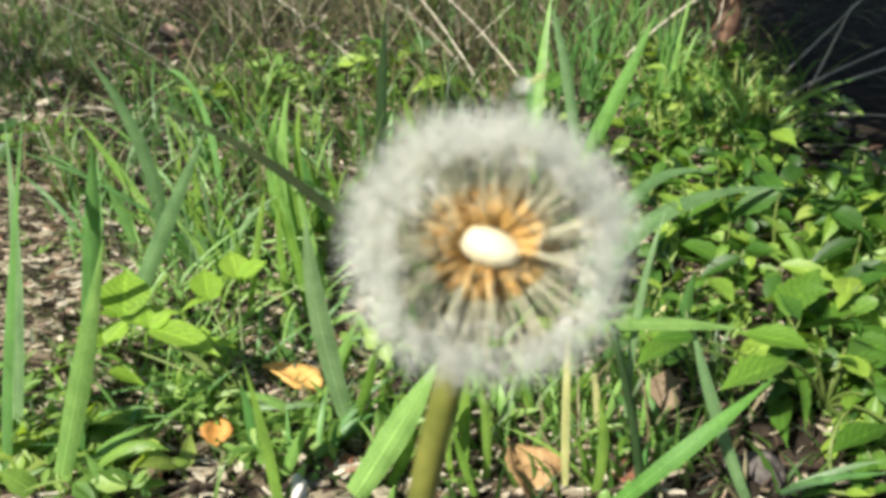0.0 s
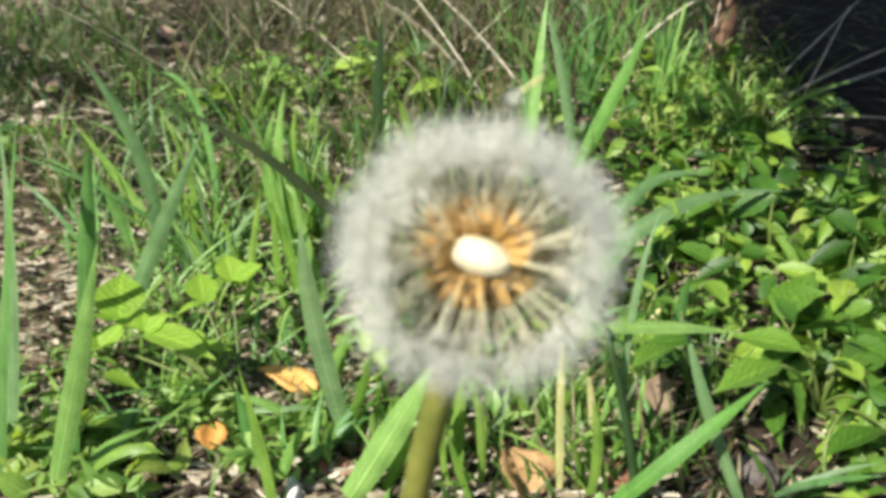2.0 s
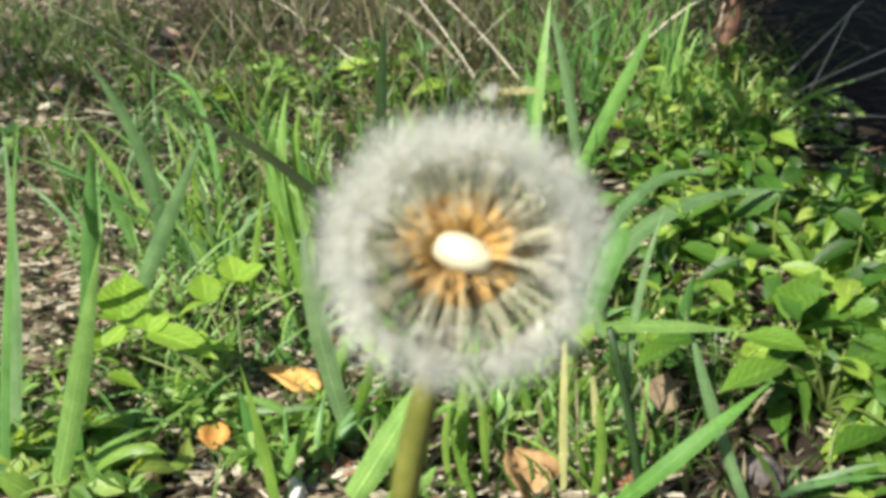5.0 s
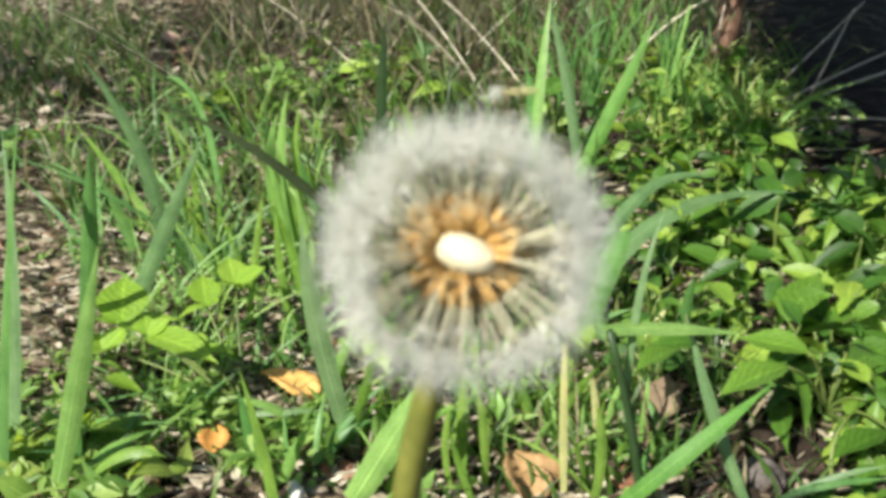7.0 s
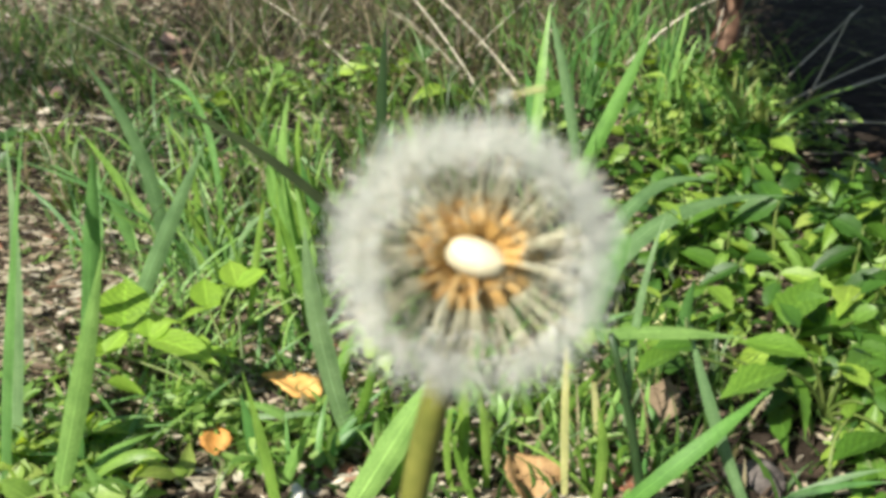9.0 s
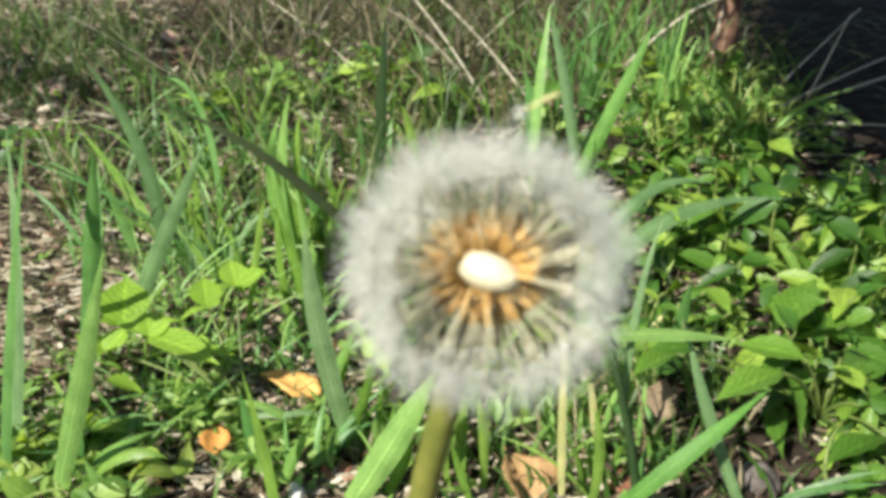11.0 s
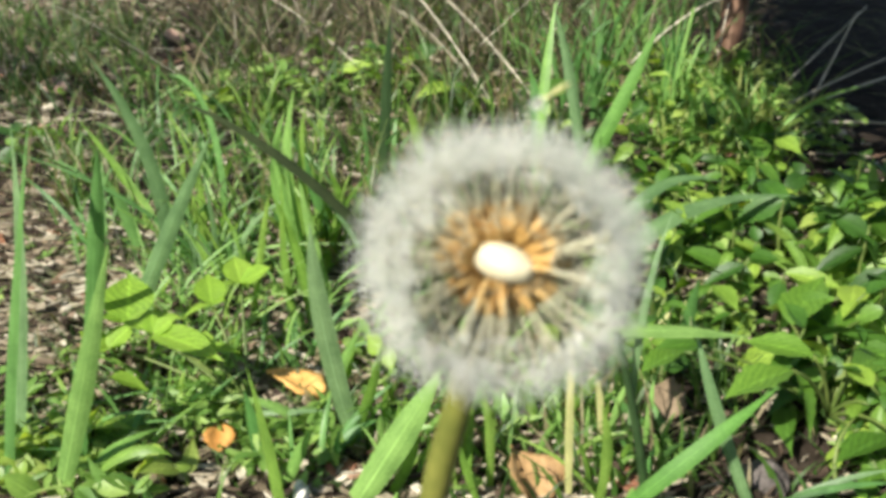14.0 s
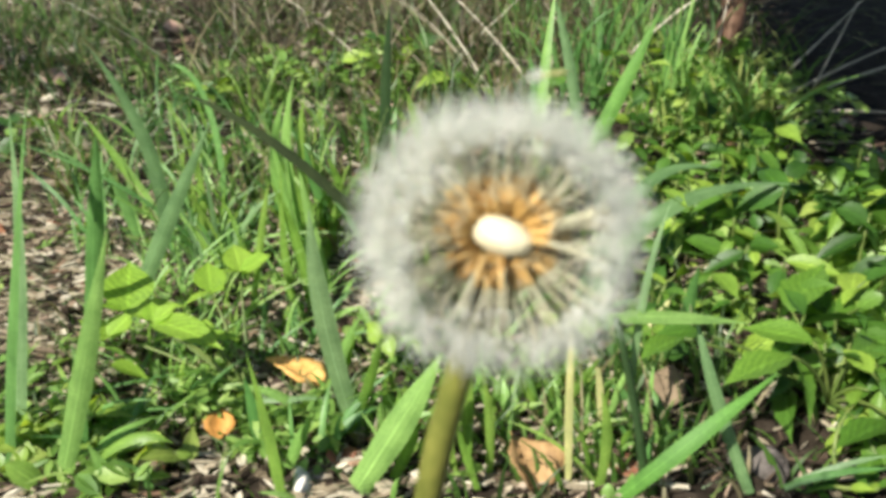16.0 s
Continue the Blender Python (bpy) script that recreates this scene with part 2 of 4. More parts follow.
def blade(parent, a, b, c, width, mat, blunt=0.0):
    bm = bmesh.new()
    r = blade_random
    ribbon(bm, a, b, c, width, r.uniform(0.15, 0.45), 16, Vector((1, r.uniform(-0.6, 0.1), 0)), blunt, r.uniform(-0.5, 0.3))
    ob = part("blade", bm, mat, parent)
    return ob


def leaf_mesh(name, mat, length, width, fold, droop, teeth=0.0, tip=1.3, seed=0, wave=0.06):
    """An ovate leaf along +y from its stalk, with a sunken midrib, raised between the side veins."""
    r = random.Random(seed)
    bm = bmesh.new()
    rows = []
    n = 11
    ph = r.uniform(0, 6)
    for i in range(n + 1):
        t = i / n
        w = width * 0.5 * max(0.03, math.sin(math.pi * t ** 0.82) ** (0.8 + 0.4 * (tip - 1)) * (1 - t ** 6) * (1.12 - 0.35 * t * (tip - 1)))
        w *= 1 + teeth * (0.5 if i % 2 else -0.5)
        y = length * t
        z = -droop * length * t * t
        row = []
        for k in (-1, -0.55, 0, 0.55, 1):
            h = abs(k) * w * fold + wave * width * (math.sin(t * 9 + ph + k * 2) * 0.4 * abs(k) + (0.35 if abs(k) == 0.55 and i % 2 else 0) * (1 - t))
            row.append(bm.verts.new((k * w, y, z + h)))
        rows.append(row)
    skin(bm, rows)
    me = bpy.data.meshes.new(name)
    bm.to_mesh(me)
    bm.free()
    me.materials.append(mat)
    me.shade_smooth()
    return me


def relief(x, y):
    """Height of the ground."""
    near = noise.noise(Vector((x * 6, y * 6, 1))) * 0.006 + noise.noise(Vector((x * 22, y * 22, 5))) * 0.003
    far = max(0.0, math.hypot(x, y) - 3.0)
    # pit added to the ground's shape to darken the patch under the large leaves
    hollow = 0.024 * math.exp(-((x - 0.155) ** 2 + (y - 0.318) ** 2) / 0.0009)
    return near - hollow - 0.004 + far * 0.01 * (0.5 + noise.noise(Vector((x * 0.2, y * 0.2, 3))))


# ---- ground ----
def build_ground():
    bm = bmesh.new()
    steps = [0.02 * i for i in range(0, 95)]
    while steps[-1] < 400:
        steps.append(steps[-1] * 1.25)
    axis_x = [-s for s in steps[:0:-1]] + steps
    grid = [[bm.verts.new((x, y + 0.6, relief(x, y + 0.6))) for x in axis_x] for y in axis_x]
    for p, q in zip(grid, grid[1:]):
        for k in range(len(p) - 1):
            bm.faces.new((p[k], p[k + 1], q[k + 1], q[k]))
    ground = part("ground", bm, SOIL)
    tagged(ground, "dark crumbly soil under leaf litter and grass", "ground", kind="structure")


build_ground()


def build_litter():
    """Wood chips, bits of dead leaf and thin twigs strewn over the soil."""
    r = random.Random(11)
    verts, faces = [], []

    def chip(x, y, size, ratio, turn, thick, lift):
        tilt_a, tilt_b = r.gauss(0, 0.22), r.gauss(0, 0.22)
        m = Matrix.Translation((x, y, relief(x, y) + lift)) @ Euler((tilt_a, tilt_b, turn)).to_matrix().to_4x4()
        k = r.choice((4, 5, 6))
        a0 = r.uniform(0, 6)
        n0 = len(verts)
        ring = []
        for i in range(k):
            a = a0 + i * math.tau / k
            q = r.uniform(0.7, 1.2)
            ring.append((math.cos(a) * size * q, math.sin(a) * size * ratio * q))
        verts.extend(m @ Vector((u, v, 0)) for u, v in ring)
        verts.extend(m @ Vector((u * 0.9, v * 0.9, thick + r.uniform(0, 0.4) * size * ratio)) for u, v in ring)
        faces.append(tuple(range(n0 + k, n0 + 2 * k)))
        faces.extend((n0 + i, n0 + (i + 1) % k, n0 + k + (i + 1) % k, n0 + k + i) for i in range(k))

    def fine(count, x0, x1, y0, y1, s0, s1):
        for _ in range(count):
            x, y = r.uniform(x0, x1), r.uniform(y0, y1)
            if x > 0.1 and y < 0.6 and r.random() < (0.8 if x < 0.2 and 0.28 < y < 0.38 else 0.65):
                continue
            if x > 0.36 and 0.86 < y < 2.0 and r.random() < 0.9:
                continue
            long = r.random() < 0.78
            size = r.uniform(s0, s1) * (1.7 if long else 1)
            turn = r.gauss(0.12, 0.5) if long else r.uniform(0, 6)
            chip(x, y, size, r.uniform(0.05, 0.15) if long else r.uniform(0.35, 0.8), turn, r.uniform(0.0006, 0.002), r.uniform(0.0, 0.007))

    fine(11500, -0.36, 0.36, 0.24, 0.60, 0.0015, 0.0062)
    fine(4200, -0.85, 0.25, 0.58, 1.75, 0.004, 0.014)
    fine(110, 0.25, 0.45, 0.56, 0.85, 0.003, 0.009)
    # on all sides, thinning out
    for _ in range(9000):
        x, y = r.gauss(0, 1.7), 0.7 + r.gauss(0, 1.7)
        if 0.2 < y < 1.75 and abs(x) < 0.62 * y + 0.05:
            continue
        chip(x, y, r.uniform(0.005, 0.02) * 1.4, r.uniform(0.06, 0.5), r.uniform(0, 6), r.uniform(0.0006, 0.002), r.uniform(0.0, 0.007))
    me = bpy.data.meshes.new("leaf_litter")
    me.from_pydata(verts, [], faces)
    me.materials.append(LITTER)
    ob = new("leaf_litter", me)
    tagged(ob, "brown and grey leaf litter, bark chips and twig bits on soil", "leaf litter", kind="stuff")


build_litter()


def build_far_grass():
    """Fine grass beyond the single blades: green and dried stems, too many to count."""
    r = random.Random(23)
    verts, faces = [], []

    def stem(x, y, h, w, lean_x, lean_y, n=4):
        side = Vector((1, r.uniform(-0.6, 0.6), 0)).normalized()
        base = Vector((x, y, relief(x, y) - 0.003))
        ctrl = base + Vector((lean_x * 0.25 * h, lean_y * 0.25 * h, h * 0.75))
        top = base + Vector((lean_x * h, lean_y * h, h * r.uniform(0.7, 1.0)))
        n0 = len(verts)
        for i in range(n + 1):
            t = i / n
            p = bezier(base, ctrl, top, t)
            k = w * 0.5 * max(0.12, 1 - t ** 1.6)
            verts.append(p - side * k)
            verts.append(p + side * k + Vector((0, 0, k * 0.3)))
        for i in range(n):
            faces.append((n0 + 2 * i, n0 + 2 * i + 1, n0 + 2 * i + 3, n0 + 2 * i + 2))

    def tufts(count, x0, x1, y0, y1, h0, h1, w, each, keep=None, lean=0.5):
        for _ in range(count):
            x, y = r.uniform(x0, x1), r.uniform(y0, y1)
            if keep and not keep(x, y):
                continue
            for _ in range(r.randint(each // 2, each)):
                a, d = r.uniform(0, math.tau), r.uniform(0, 0.03)
                stem(x + d * math.cos(a), y + d * math.sin(a), r.uniform(h0, h1), w * r.uniform(0.6, 1.4), r.gauss(0, lean), r.gauss(0, lean * 0.7))

    def open_ground(x, y):
        if x > 0.30 + 0.08 * (y - 0.9) and not 0.38 < x < 0.44:
            return False
        if x < -0.30 * y:
            return noise.noise(Vector((x * 3, y * 3, 9))) > 0.02
        return noise.noise(Vector((x * 3, y * 3, 9))) > -0.4

    tufts(400, -0.85, 0.50, 0.85, 1.7, 0.03, 0.12, 0.0028, 11, open_ground, 0.8)
    tufts(170, -0.36, 0.12, 0.50, 0.92, 0.03, 0.09, 0.0028, 9, lambda x, y: noise.noise(Vector((x * 7, y * 7, 2))) > -0.2 + max(0, -x - 0.15) * 2)
    tufts(90, -0.02, 0.16, 0.29, 0.46, 0.02, 0.05, 0.0022, 9)
    tufts(80, -0.24, -0.02, 0.28, 0.42, 0.012, 0.03, 0.0020, 7)
    # strands that lie every way over the litter
    for _ in range(900):
        x, y = r.uniform(-0.36, 0.26), r.uniform(0.26, 0.62)
        a = r.uniform(0, math.tau)
        k = r.uniform(1.0, 3.0)
        stem(x, y, r.uniform(0.008, 0.02), r.uniform(0.0008, 0.0026), k * math.cos(a), k * 0.7 * math.sin(a))
    # the clearing goes on around
    for _ in range(900):
        x, y = r.gauss(0, 2.2), 0.8 + r.gauss(0, 2.2)
        if -0.25 < y < 1.75 and abs(x) < 0.62 * max(y, 0) + 0.2:
            continue
        for _ in range(r.randint(5, 11)):
            stem(x + r.gauss(0, 0.025), y + r.gauss(0, 0.025), r.uniform(0.05, 0.18), r.uniform(0.002, 0.005), r.gauss(0, 0.5), r.gauss(0, 0.5))
    me = bpy.data.meshes.new("grass")
    me.from_pydata(verts, [], faces)
    me.materials.append(GRASS_FINE)
    me.shade_smooth()
    tagged(new("grass", me), "fine green grass mixed with dried stems", "grass", kind="stuff")
    verts.clear()
    faces.clear()
    for _ in range(850):
        y = r.uniform(0.92, 1.7)
        x = r.uniform(-0.32 * y, 0.30 * y)
        stem(x, y, r.uniform(0.08, 0.26), r.uniform(0.0012, 0.0026), r.gauss(0.1, 1.0), r.gauss(0, 0.5))
    for _ in range(900):
        x, y = r.uniform(-0.8, 0.0), r.uniform(0.45, 1.4)
        stem(x, y, r.uniform(0.03, 0.10), r.uniform(0.0008, 0.0018), r.gauss(0.3, 1.2), r.gauss(0, 0.5))
    me = bpy.data.meshes.new("dry_grass")
    me.from_pydata(verts, [], faces)
    me.materials.append(GRASS_DRY)
    me.shade_smooth()
    tagged(new("dry_grass", me), "tangled dried grass stems, tan and brown", "grass", kind="stuff")
    verts.clear()
    faces.clear()
    # flattened blades, mostly lying across
    for _ in range(2600):
        y = r.uniform(0.30, 0.95)
        x = r.uniform(-0.62, -0.05) * (y + 0.05)
        k = r.uniform(1.5, 5.0) * r.choice((-1, 1))
        stem(x, y, r.uniform(0.005, 0.015), r.uniform(0.0010, 0.0024), k, r.gauss(0, 0.8))
    for _ in range(260):
        x, y = r.uniform(0.36, 0.80), r.uniform(0.84, 1.6)
        stem(x, y, r.uniform(0.004, 0.02), r.uniform(0.0010, 0.0022), r.uniform(2, 7) * r.choice((-1, 1)), r.gauss(0, 1.2))
    me = bpy.data.meshes.new("fallen_grass")
    me.from_pydata(verts, [], faces)
    me.materials.append(GRASS_FALLEN)
    me.shade_smooth()
    tagged(new("fallen_grass", me), "flattened pale green and straw-coloured grass blades", "grass", kind="stuff")


build_far_grass()


def build_herbs():
    """Seedlings and tiny leaves that carpet the litter."""
    r = random.Random(41)
    verts, faces = [], []

    def sprig(x, y, size, high):
        top = Vector((x, y, relief(x, y) + r.uniform(0.002, high)))
        for _ in range(r.randint(3, 6)):
            m = Matrix.Translation(top) @ Euler((r.uniform(-0.3, 0.8), r.gauss(0, 0.4), r.uniform(0, 6.3))).to_matrix().to_4x4()
            s, w = size * r.uniform(0.6, 1.3), r.uniform(0.09, 0.3)
            n0 = len(verts)
            prof = ((0.1, 0.03), (0.45, w), (0.8, w * 0.75), (1.0, 0.02))
            for t, k in prof:
                z = -0.25 * s * t * t
                verts.extend(m @ Vector(q) for q in ((-k * s, t * s, z + 0.3 * k * s), (0, t * s, z), (k * s, t * s, z + 0.3 * k * s)))
            for i in range(3):
                for k in (0, 1):
                    a = n0 + 3 * i + k
                    faces.append((a, a + 1, a + 4, a + 3))

    def strew(count, x0, x1, y0, y1, s0, s1, high, bar):
        for _ in range(count):
            x, y = r.uniform(x0, x1), r.uniform(y0, y1)
            if noise.noise(Vector((x * 14, y * 14, 21))) > bar and not (0.115 < x < 0.20 and 0.285 < y < 0.37) and math.hypot(x + 0.083, y - 0.362) > 0.032 and math.hypot(x - 0.04, y - 0.285) > 0.024:
                sprig(x, y, r.uniform(s0, s1), high)

    strew(220, -0.25, -0.05, 0.265, 0.36, 0.007, 0.016, 0.018, 0.12)
    strew(260, -0.06, 0.24, 0.265, 0.40, 0.005, 0.012, 0.016, 0.15)
    strew(420, -0.36, 0.05, 0.36, 0.62, 0.005, 0.012, 0.015, 0.08)
    strew(150, -0.20, -0.07, 0.325, 0.40, 0.006, 0.013, 0.02, -0.05)
    strew(260, 0.08, 0.40, 0.40, 0.80, 0.008, 0.016, 0.025, -0.1)
    strew(420, -0.45, 0.35, 0.62, 1.10, 0.008, 0.018, 0.03, 0.12)
    strew(120, -0.27, -0.05, 0.86, 1.02, 0.012, 0.024, 0.04, -0.1)
    strew(110, 0.22, 0.40, 0.74, 0.90, 0.012, 0.022, 0.05, -0.2)
    me = bpy.data.meshes.new("low_herbs")
    me.from_pydata(verts, [], faces)
    me.materials.append(WEED_SMALL)
    me.shade_smooth()
    tagged(new("low_herbs", me), "tiny green seedlings and herbs over litter", "herbs", kind="stuff")


build_herbs()


# ---- tree at the back, whose crown shades the far corner ----
def build_tree(x, y):
    tree = thing("small_tree", (x, y, 0), "small tree with reddish-brown trunk in tall grass", "tree")
    r = random.Random(31)
    bm = bmesh.new()
    pts = [Vector((x + 0.003 * math.sin(i * 0.9), y + 0.004 * math.cos(i), -0.01 + i * 0.075)) for i in range(14)]
    tube(bm, pts, [0.0165 - 0.0007 * i + (0.006 if i == 0 else 0) for i in range(14)], 12)
    part("trunk", bm, BARK, tree)
    verts, faces, ends = [], [], []
    for k in range(28):
        bm = bmesh.new()
        root = pts[4 + k % 6]
        # limb ends stay out of view, spread so their shade darkens the corner
        end = Vector((r.uniform(0.15, 0.62), r.uniform(0.50, 1.55), r.uniform(0.37, 0.50)))
        if k < 3:  # unseen low limbs, added to shade the ground past the weeds
            end = Vector((0.09 + 0.05 * k, 0.40 + 0.03 * k, 0.42))
        limb = [bezier(root, root.lerp(end, 0.5) + Vector((0, 0, 0.06)), end, i / 5) for i in range(6)]
        tube(bm, limb, [0.008 - 0.0012 * i for i in range(6)], 6)
        part("limb", bm, BARK, tree)
        ends += limb[2:]
    for e in ends:
        for _ in range(52):
            p = e + Vector((r.gauss(0, 0.07), r.gauss(0, 0.07), r.gauss(0, 0.055)))
            p.z = max(p.z, 0.31)
            m = Matrix.Translation(p) @ Euler((r.uniform(-1, 1), r.uniform(-1, 1), r.uniform(0, 6))).to_matrix().to_4x4()
            n0, s = len(verts), r.uniform(0.016, 0.032)
            verts.extend(m @ Vector(q) * 1.0 for q in ((0, -s, 0), (0.4 * s, -0.2 * s, 0.1 * s), (0, s, -0.1 * s), (-0.4 * s, -0.2 * s, 0.1 * s)))
            faces.append((n0, n0 + 1, n0 + 2, n0 + 3))
    me = bpy.data.meshes.new("crown")
    me.from_pydata(verts, [], faces)
    me.materials.append(CROWN)
    placed("crown", me, Matrix(), tree, "unseen crown of many small dark green leaves, spread for shade")


build_tree(0.355, 1.02)


def build_shade_tree(x, y):
    """Unseen taller tree added beside the clearing; its thin crown dapples the far litter."""
    tree = thing("small_tree", (x, y, 0), "unseen slim tree with thin overhanging crown, added for dappled shade", "tree")
    r = random.Random(57)
    bm = bmesh.new()
    pts = [Vector((x + 0.01 * math.sin(i * 0.8), y + 0.008 * math.cos(i), -0.01 + i * 0.12)) for i in range(14)]
    tube(bm, pts, [0.036 - 0.0018 * i + (0.012 if i == 0 else 0) for i in range(14)], 12)
    part("trunk", bm, BARK, tree)
    verts, faces, ends = [], [], []
    for k in range(13):
        bm = bmesh.new()
        root = pts[7 + k % 7]
        end = Vector((r.uniform(-1.50, -0.72), r.uniform(-0.22, 0.22), r.uniform(0.95, 1.2)))
        if k % 2:  # limbs placed out of view to shade the far grass
            end = Vector((r.uniform(-1.05, -0.45), r.uniform(0.35, 0.78), r.uniform(0.95, 1.15)))
        limb = [bezier(root, root.lerp(end, 0.5) + Vector((0, 0, 0.1)), end, i / 8) for i in range(9)]
        tube(bm, limb, [0.011 - 0.001 * i for i in range(9)], 6)
        part("limb", bm, BARK, tree)
        ends += limb[2:]
    for e in ends:
        for _ in range(3):
            p = e + Vector((r.gauss(0, 0.09), r.gauss(0, 0.09), r.gauss(0, 0.05)))
            m = Matrix.Translation(p) @ Euler((r.uniform(-0.8, 0.8), r.uniform(-0.8, 0.8), r.uniform(0, 6))).to_matrix().to_4x4()
            n0, s = len(verts), r.uniform(0.02, 0.036)
            verts.extend(m @ Vector(q) for q in ((0, -s, 0), (0.45 * s, -0.2 * s, 0.1 * s), (0, s, -0.1 * s), (-0.45 * s, -0.2 * s, 0.1 * s)))
            faces.append((n0, n0 + 1, n0 + 2, n0 + 3))
    me = bpy.data.meshes.new("crown")
    me.from_pydata(verts, [], faces)
    me.materials.append(CROWN)
    placed("crown", me, Matrix(), tree, "thin unseen crown of small green leaves, added for shade")


build_shade_tree(-1.90, 0.10)

# ---- single grass blades ----

tuft_a = thing("grass_tuft", (-0.182, 0.281, 0), "broad pale green grass blades rising from leaf litter", "grass", "broad grass blades")
blade(tuft_a, (-0.183, 0.282, 0.000), (-0.161, 0.282, 0.059), (-0.135, 0.282, 0.134), 0.0102, GRASS_PALE)
blade(tuft_a, (-0.207, 0.374, 0.000), (-0.182, 0.374, 0.099), (-0.174, 0.374, 0.140), 0.0098, GRASS_DEEP)
blade(tuft_a, (-0.183, 0.300, 0.000), (-0.177, 0.300, 0.021), (-0.177, 0.300, 0.046), 0.0104, GRASS_DEEP)
blade(tuft_a, (-0.165, 0.289, 0.012), (-0.157, 0.305, 0.022), (-0.141, 0.320, 0.009), 0.0104, GRASS_PALE)
blade(tuft_a, (-0.166, 0.286, 0.010), (-0.142, 0.286, 0.033), (-0.128, 0.286, 0.021), 0.0058, GRASS_BRIGHT)
blade(tuft_a, (-0.189, 0.273, 0.008), (-0.195, 0.273, 0.016), (-0.201, 0.273, 0.020), 0.0109, GRASS_BRIGHT)
blade(tuft_a, (-0.153, 0.274, 0.004), (-0.156, 0.274, 0.011), (-0.161, 0.274, 0.031), 0.0076, GRASS_PALE)
blade(tuft_a, (-0.138, 0.274, 0.004), (-0.137, 0.274, 0.016), (-0.152, 0.274, 0.021), 0.0052, GRASS_DEEP)

tuft_b = thing("grass_tuft", (-0.215, 0.296, 0), "tall blue-green grass blades beside leaf litter", "grass", "broad grass blades")
blade(tuft_b, (-0.212, 0.289, 0.000), (-0.190, 0.289, 0.093), (-0.156, 0.289, 0.190), 0.0094, GRASS_DEEP)
blade(tuft_b, (-0.217, 0.308, 0.000), (-0.205, 0.334, 0.092), (-0.206, 0.360, 0.158), 0.0110, GRASS_BLUE)
blade(tuft_b, (-0.212, 0.291, 0.010), (-0.205, 0.296, 0.012), (-0.194, 0.300, 0.011), 0.0159, GRASS_BRIGHT)

tuft_c = thing("grass_tuft", (-0.195, 0.415, 0), "blue-green grass blades bent at the tip", "grass", "broad grass blades")
blade(tuft_c, (-0.200, 0.421, 0.000), (-0.170, 0.421, 0.062), (-0.131, 0.421, 0.131), 0.0108, GRASS_BLUE)
blade(tuft_c, (-0.201, 0.502, 0.000), (-0.185, 0.502, 0.080), (-0.226, 0.502, 0.153), 0.0105, GRASS_BLUE)
blade(tuft_c, (-0.220, 0.510, 0.000), (-0.227, 0.510, 0.040), (-0.235, 0.510, 0.067), 0.0103, GRASS_DEEP)
blade(tuft_c, (-0.169, 0.546, 0.000), (-0.166, 0.573, 0.122), (-0.213, 0.600, 0.116), 0.0075, GRASS_DEEP)
blade(tuft_c, (-0.202, 0.519, 0.000), (-0.225, 0.549, 0.030), (-0.279, 0.580, 0.086), 0.0100, GRASS_BRIGHT)
blade(tuft_c, (-0.194, 0.537, 0.000), (-0.177, 0.537, 0.017), (-0.181, 0.537, 0.060), 0.0088, GRASS_BRIGHT)

tuft_d = thing("grass_tuft", (-0.050, 0.321, 0), "long narrow blue-green grass blades, one folded dark", "grass", "broad grass blades")
blade(tuft_d, (-0.047, 0.319, 0.000), (-0.063, 0.319, 0.079), (-0.061, 0.319, 0.126), 0.0109, GRASS_BLUE)
blade(tuft_d, (-0.061, 0.354, 0.000), (-0.061, 0.354, 0.020), (-0.043, 0.354, 0.052), 0.0056, GRASS_PALE)
# edge-on blade whose shade is put into its colour
dark_blade = thing("grass_tuft", (-0.005, 0.440, 0), "folded grass blade edge-on, leaning over, shade in its dark colour", "grass", "")
blade(dark_blade, (-0.005, 0.440, 0.000), (-0.085, 0.430, 0.122), (-0.152, 0.424, 0.147), 0.0066, GRASS_SHADE_DARK)

tuft_e = thing("grass_tuft", (-0.097, 0.502, 0), "clump of bright yellow-green grass blades in sun", "grass", "broad grass blades")
blade(tuft_e, (-0.096, 0.493, 0.000), (-0.119, 0.493, 0.063), (-0.097, 0.493, 0.135), 0.0110, GRASS_PALE)
blade(tuft_e, (-0.103, 0.502, 0.000), (-0.129, 0.502, 0.073), (-0.106, 0.502, 0.118), 0.0100, GRASS_PALE)
blade(tuft_e, (-0.092, 0.478, 0.000), (-0.108, 0.478, 0.066), (-0.100, 0.486, 0.128), 0.0080, GRASS_PALE)
blade(tuft_e, (-0.084, 0.484, 0.000), (-0.104, 0.484, 0.070), (-0.090, 0.490, 0.126), 0.0070, GRASS_BRIGHT)
blade(tuft_e, (-0.098, 0.470, 0.000), (-0.101, 0.470, 0.050), (-0.113, 0.476, 0.112), 0.0065, GRASS_PALE)
blade(tuft_e, (-0.075, 0.452, 0.000), (-0.088, 0.455, 0.045), (-0.092, 0.460, 0.092), 0.0070, GRASS_PALE)
blade(tuft_e, (-0.090, 0.493, 0.000), (-0.096, 0.493, 0.050), (-0.110, 0.493, 0.078), 0.0094, GRASS_BRIGHT)
blade(tuft_e, (-0.085, 0.537, 0.000), (-0.102, 0.537, 0.050), (-0.105, 0.537, 0.086), 0.0092, GRASS_DEEP)
blade(tuft_e, (-0.087, 0.434, 0.000), (-0.090, 0.434, 0.061), (-0.105, 0.434, 0.091), 0.0071, GRASS_BRIGHT)
blade(tuft_e, (-0.125, 0.434, 0.000), (-0.113, 0.434, 0.061), (-0.105, 0.434, 0.091), 0.0050, GRASS_BRIGHT)
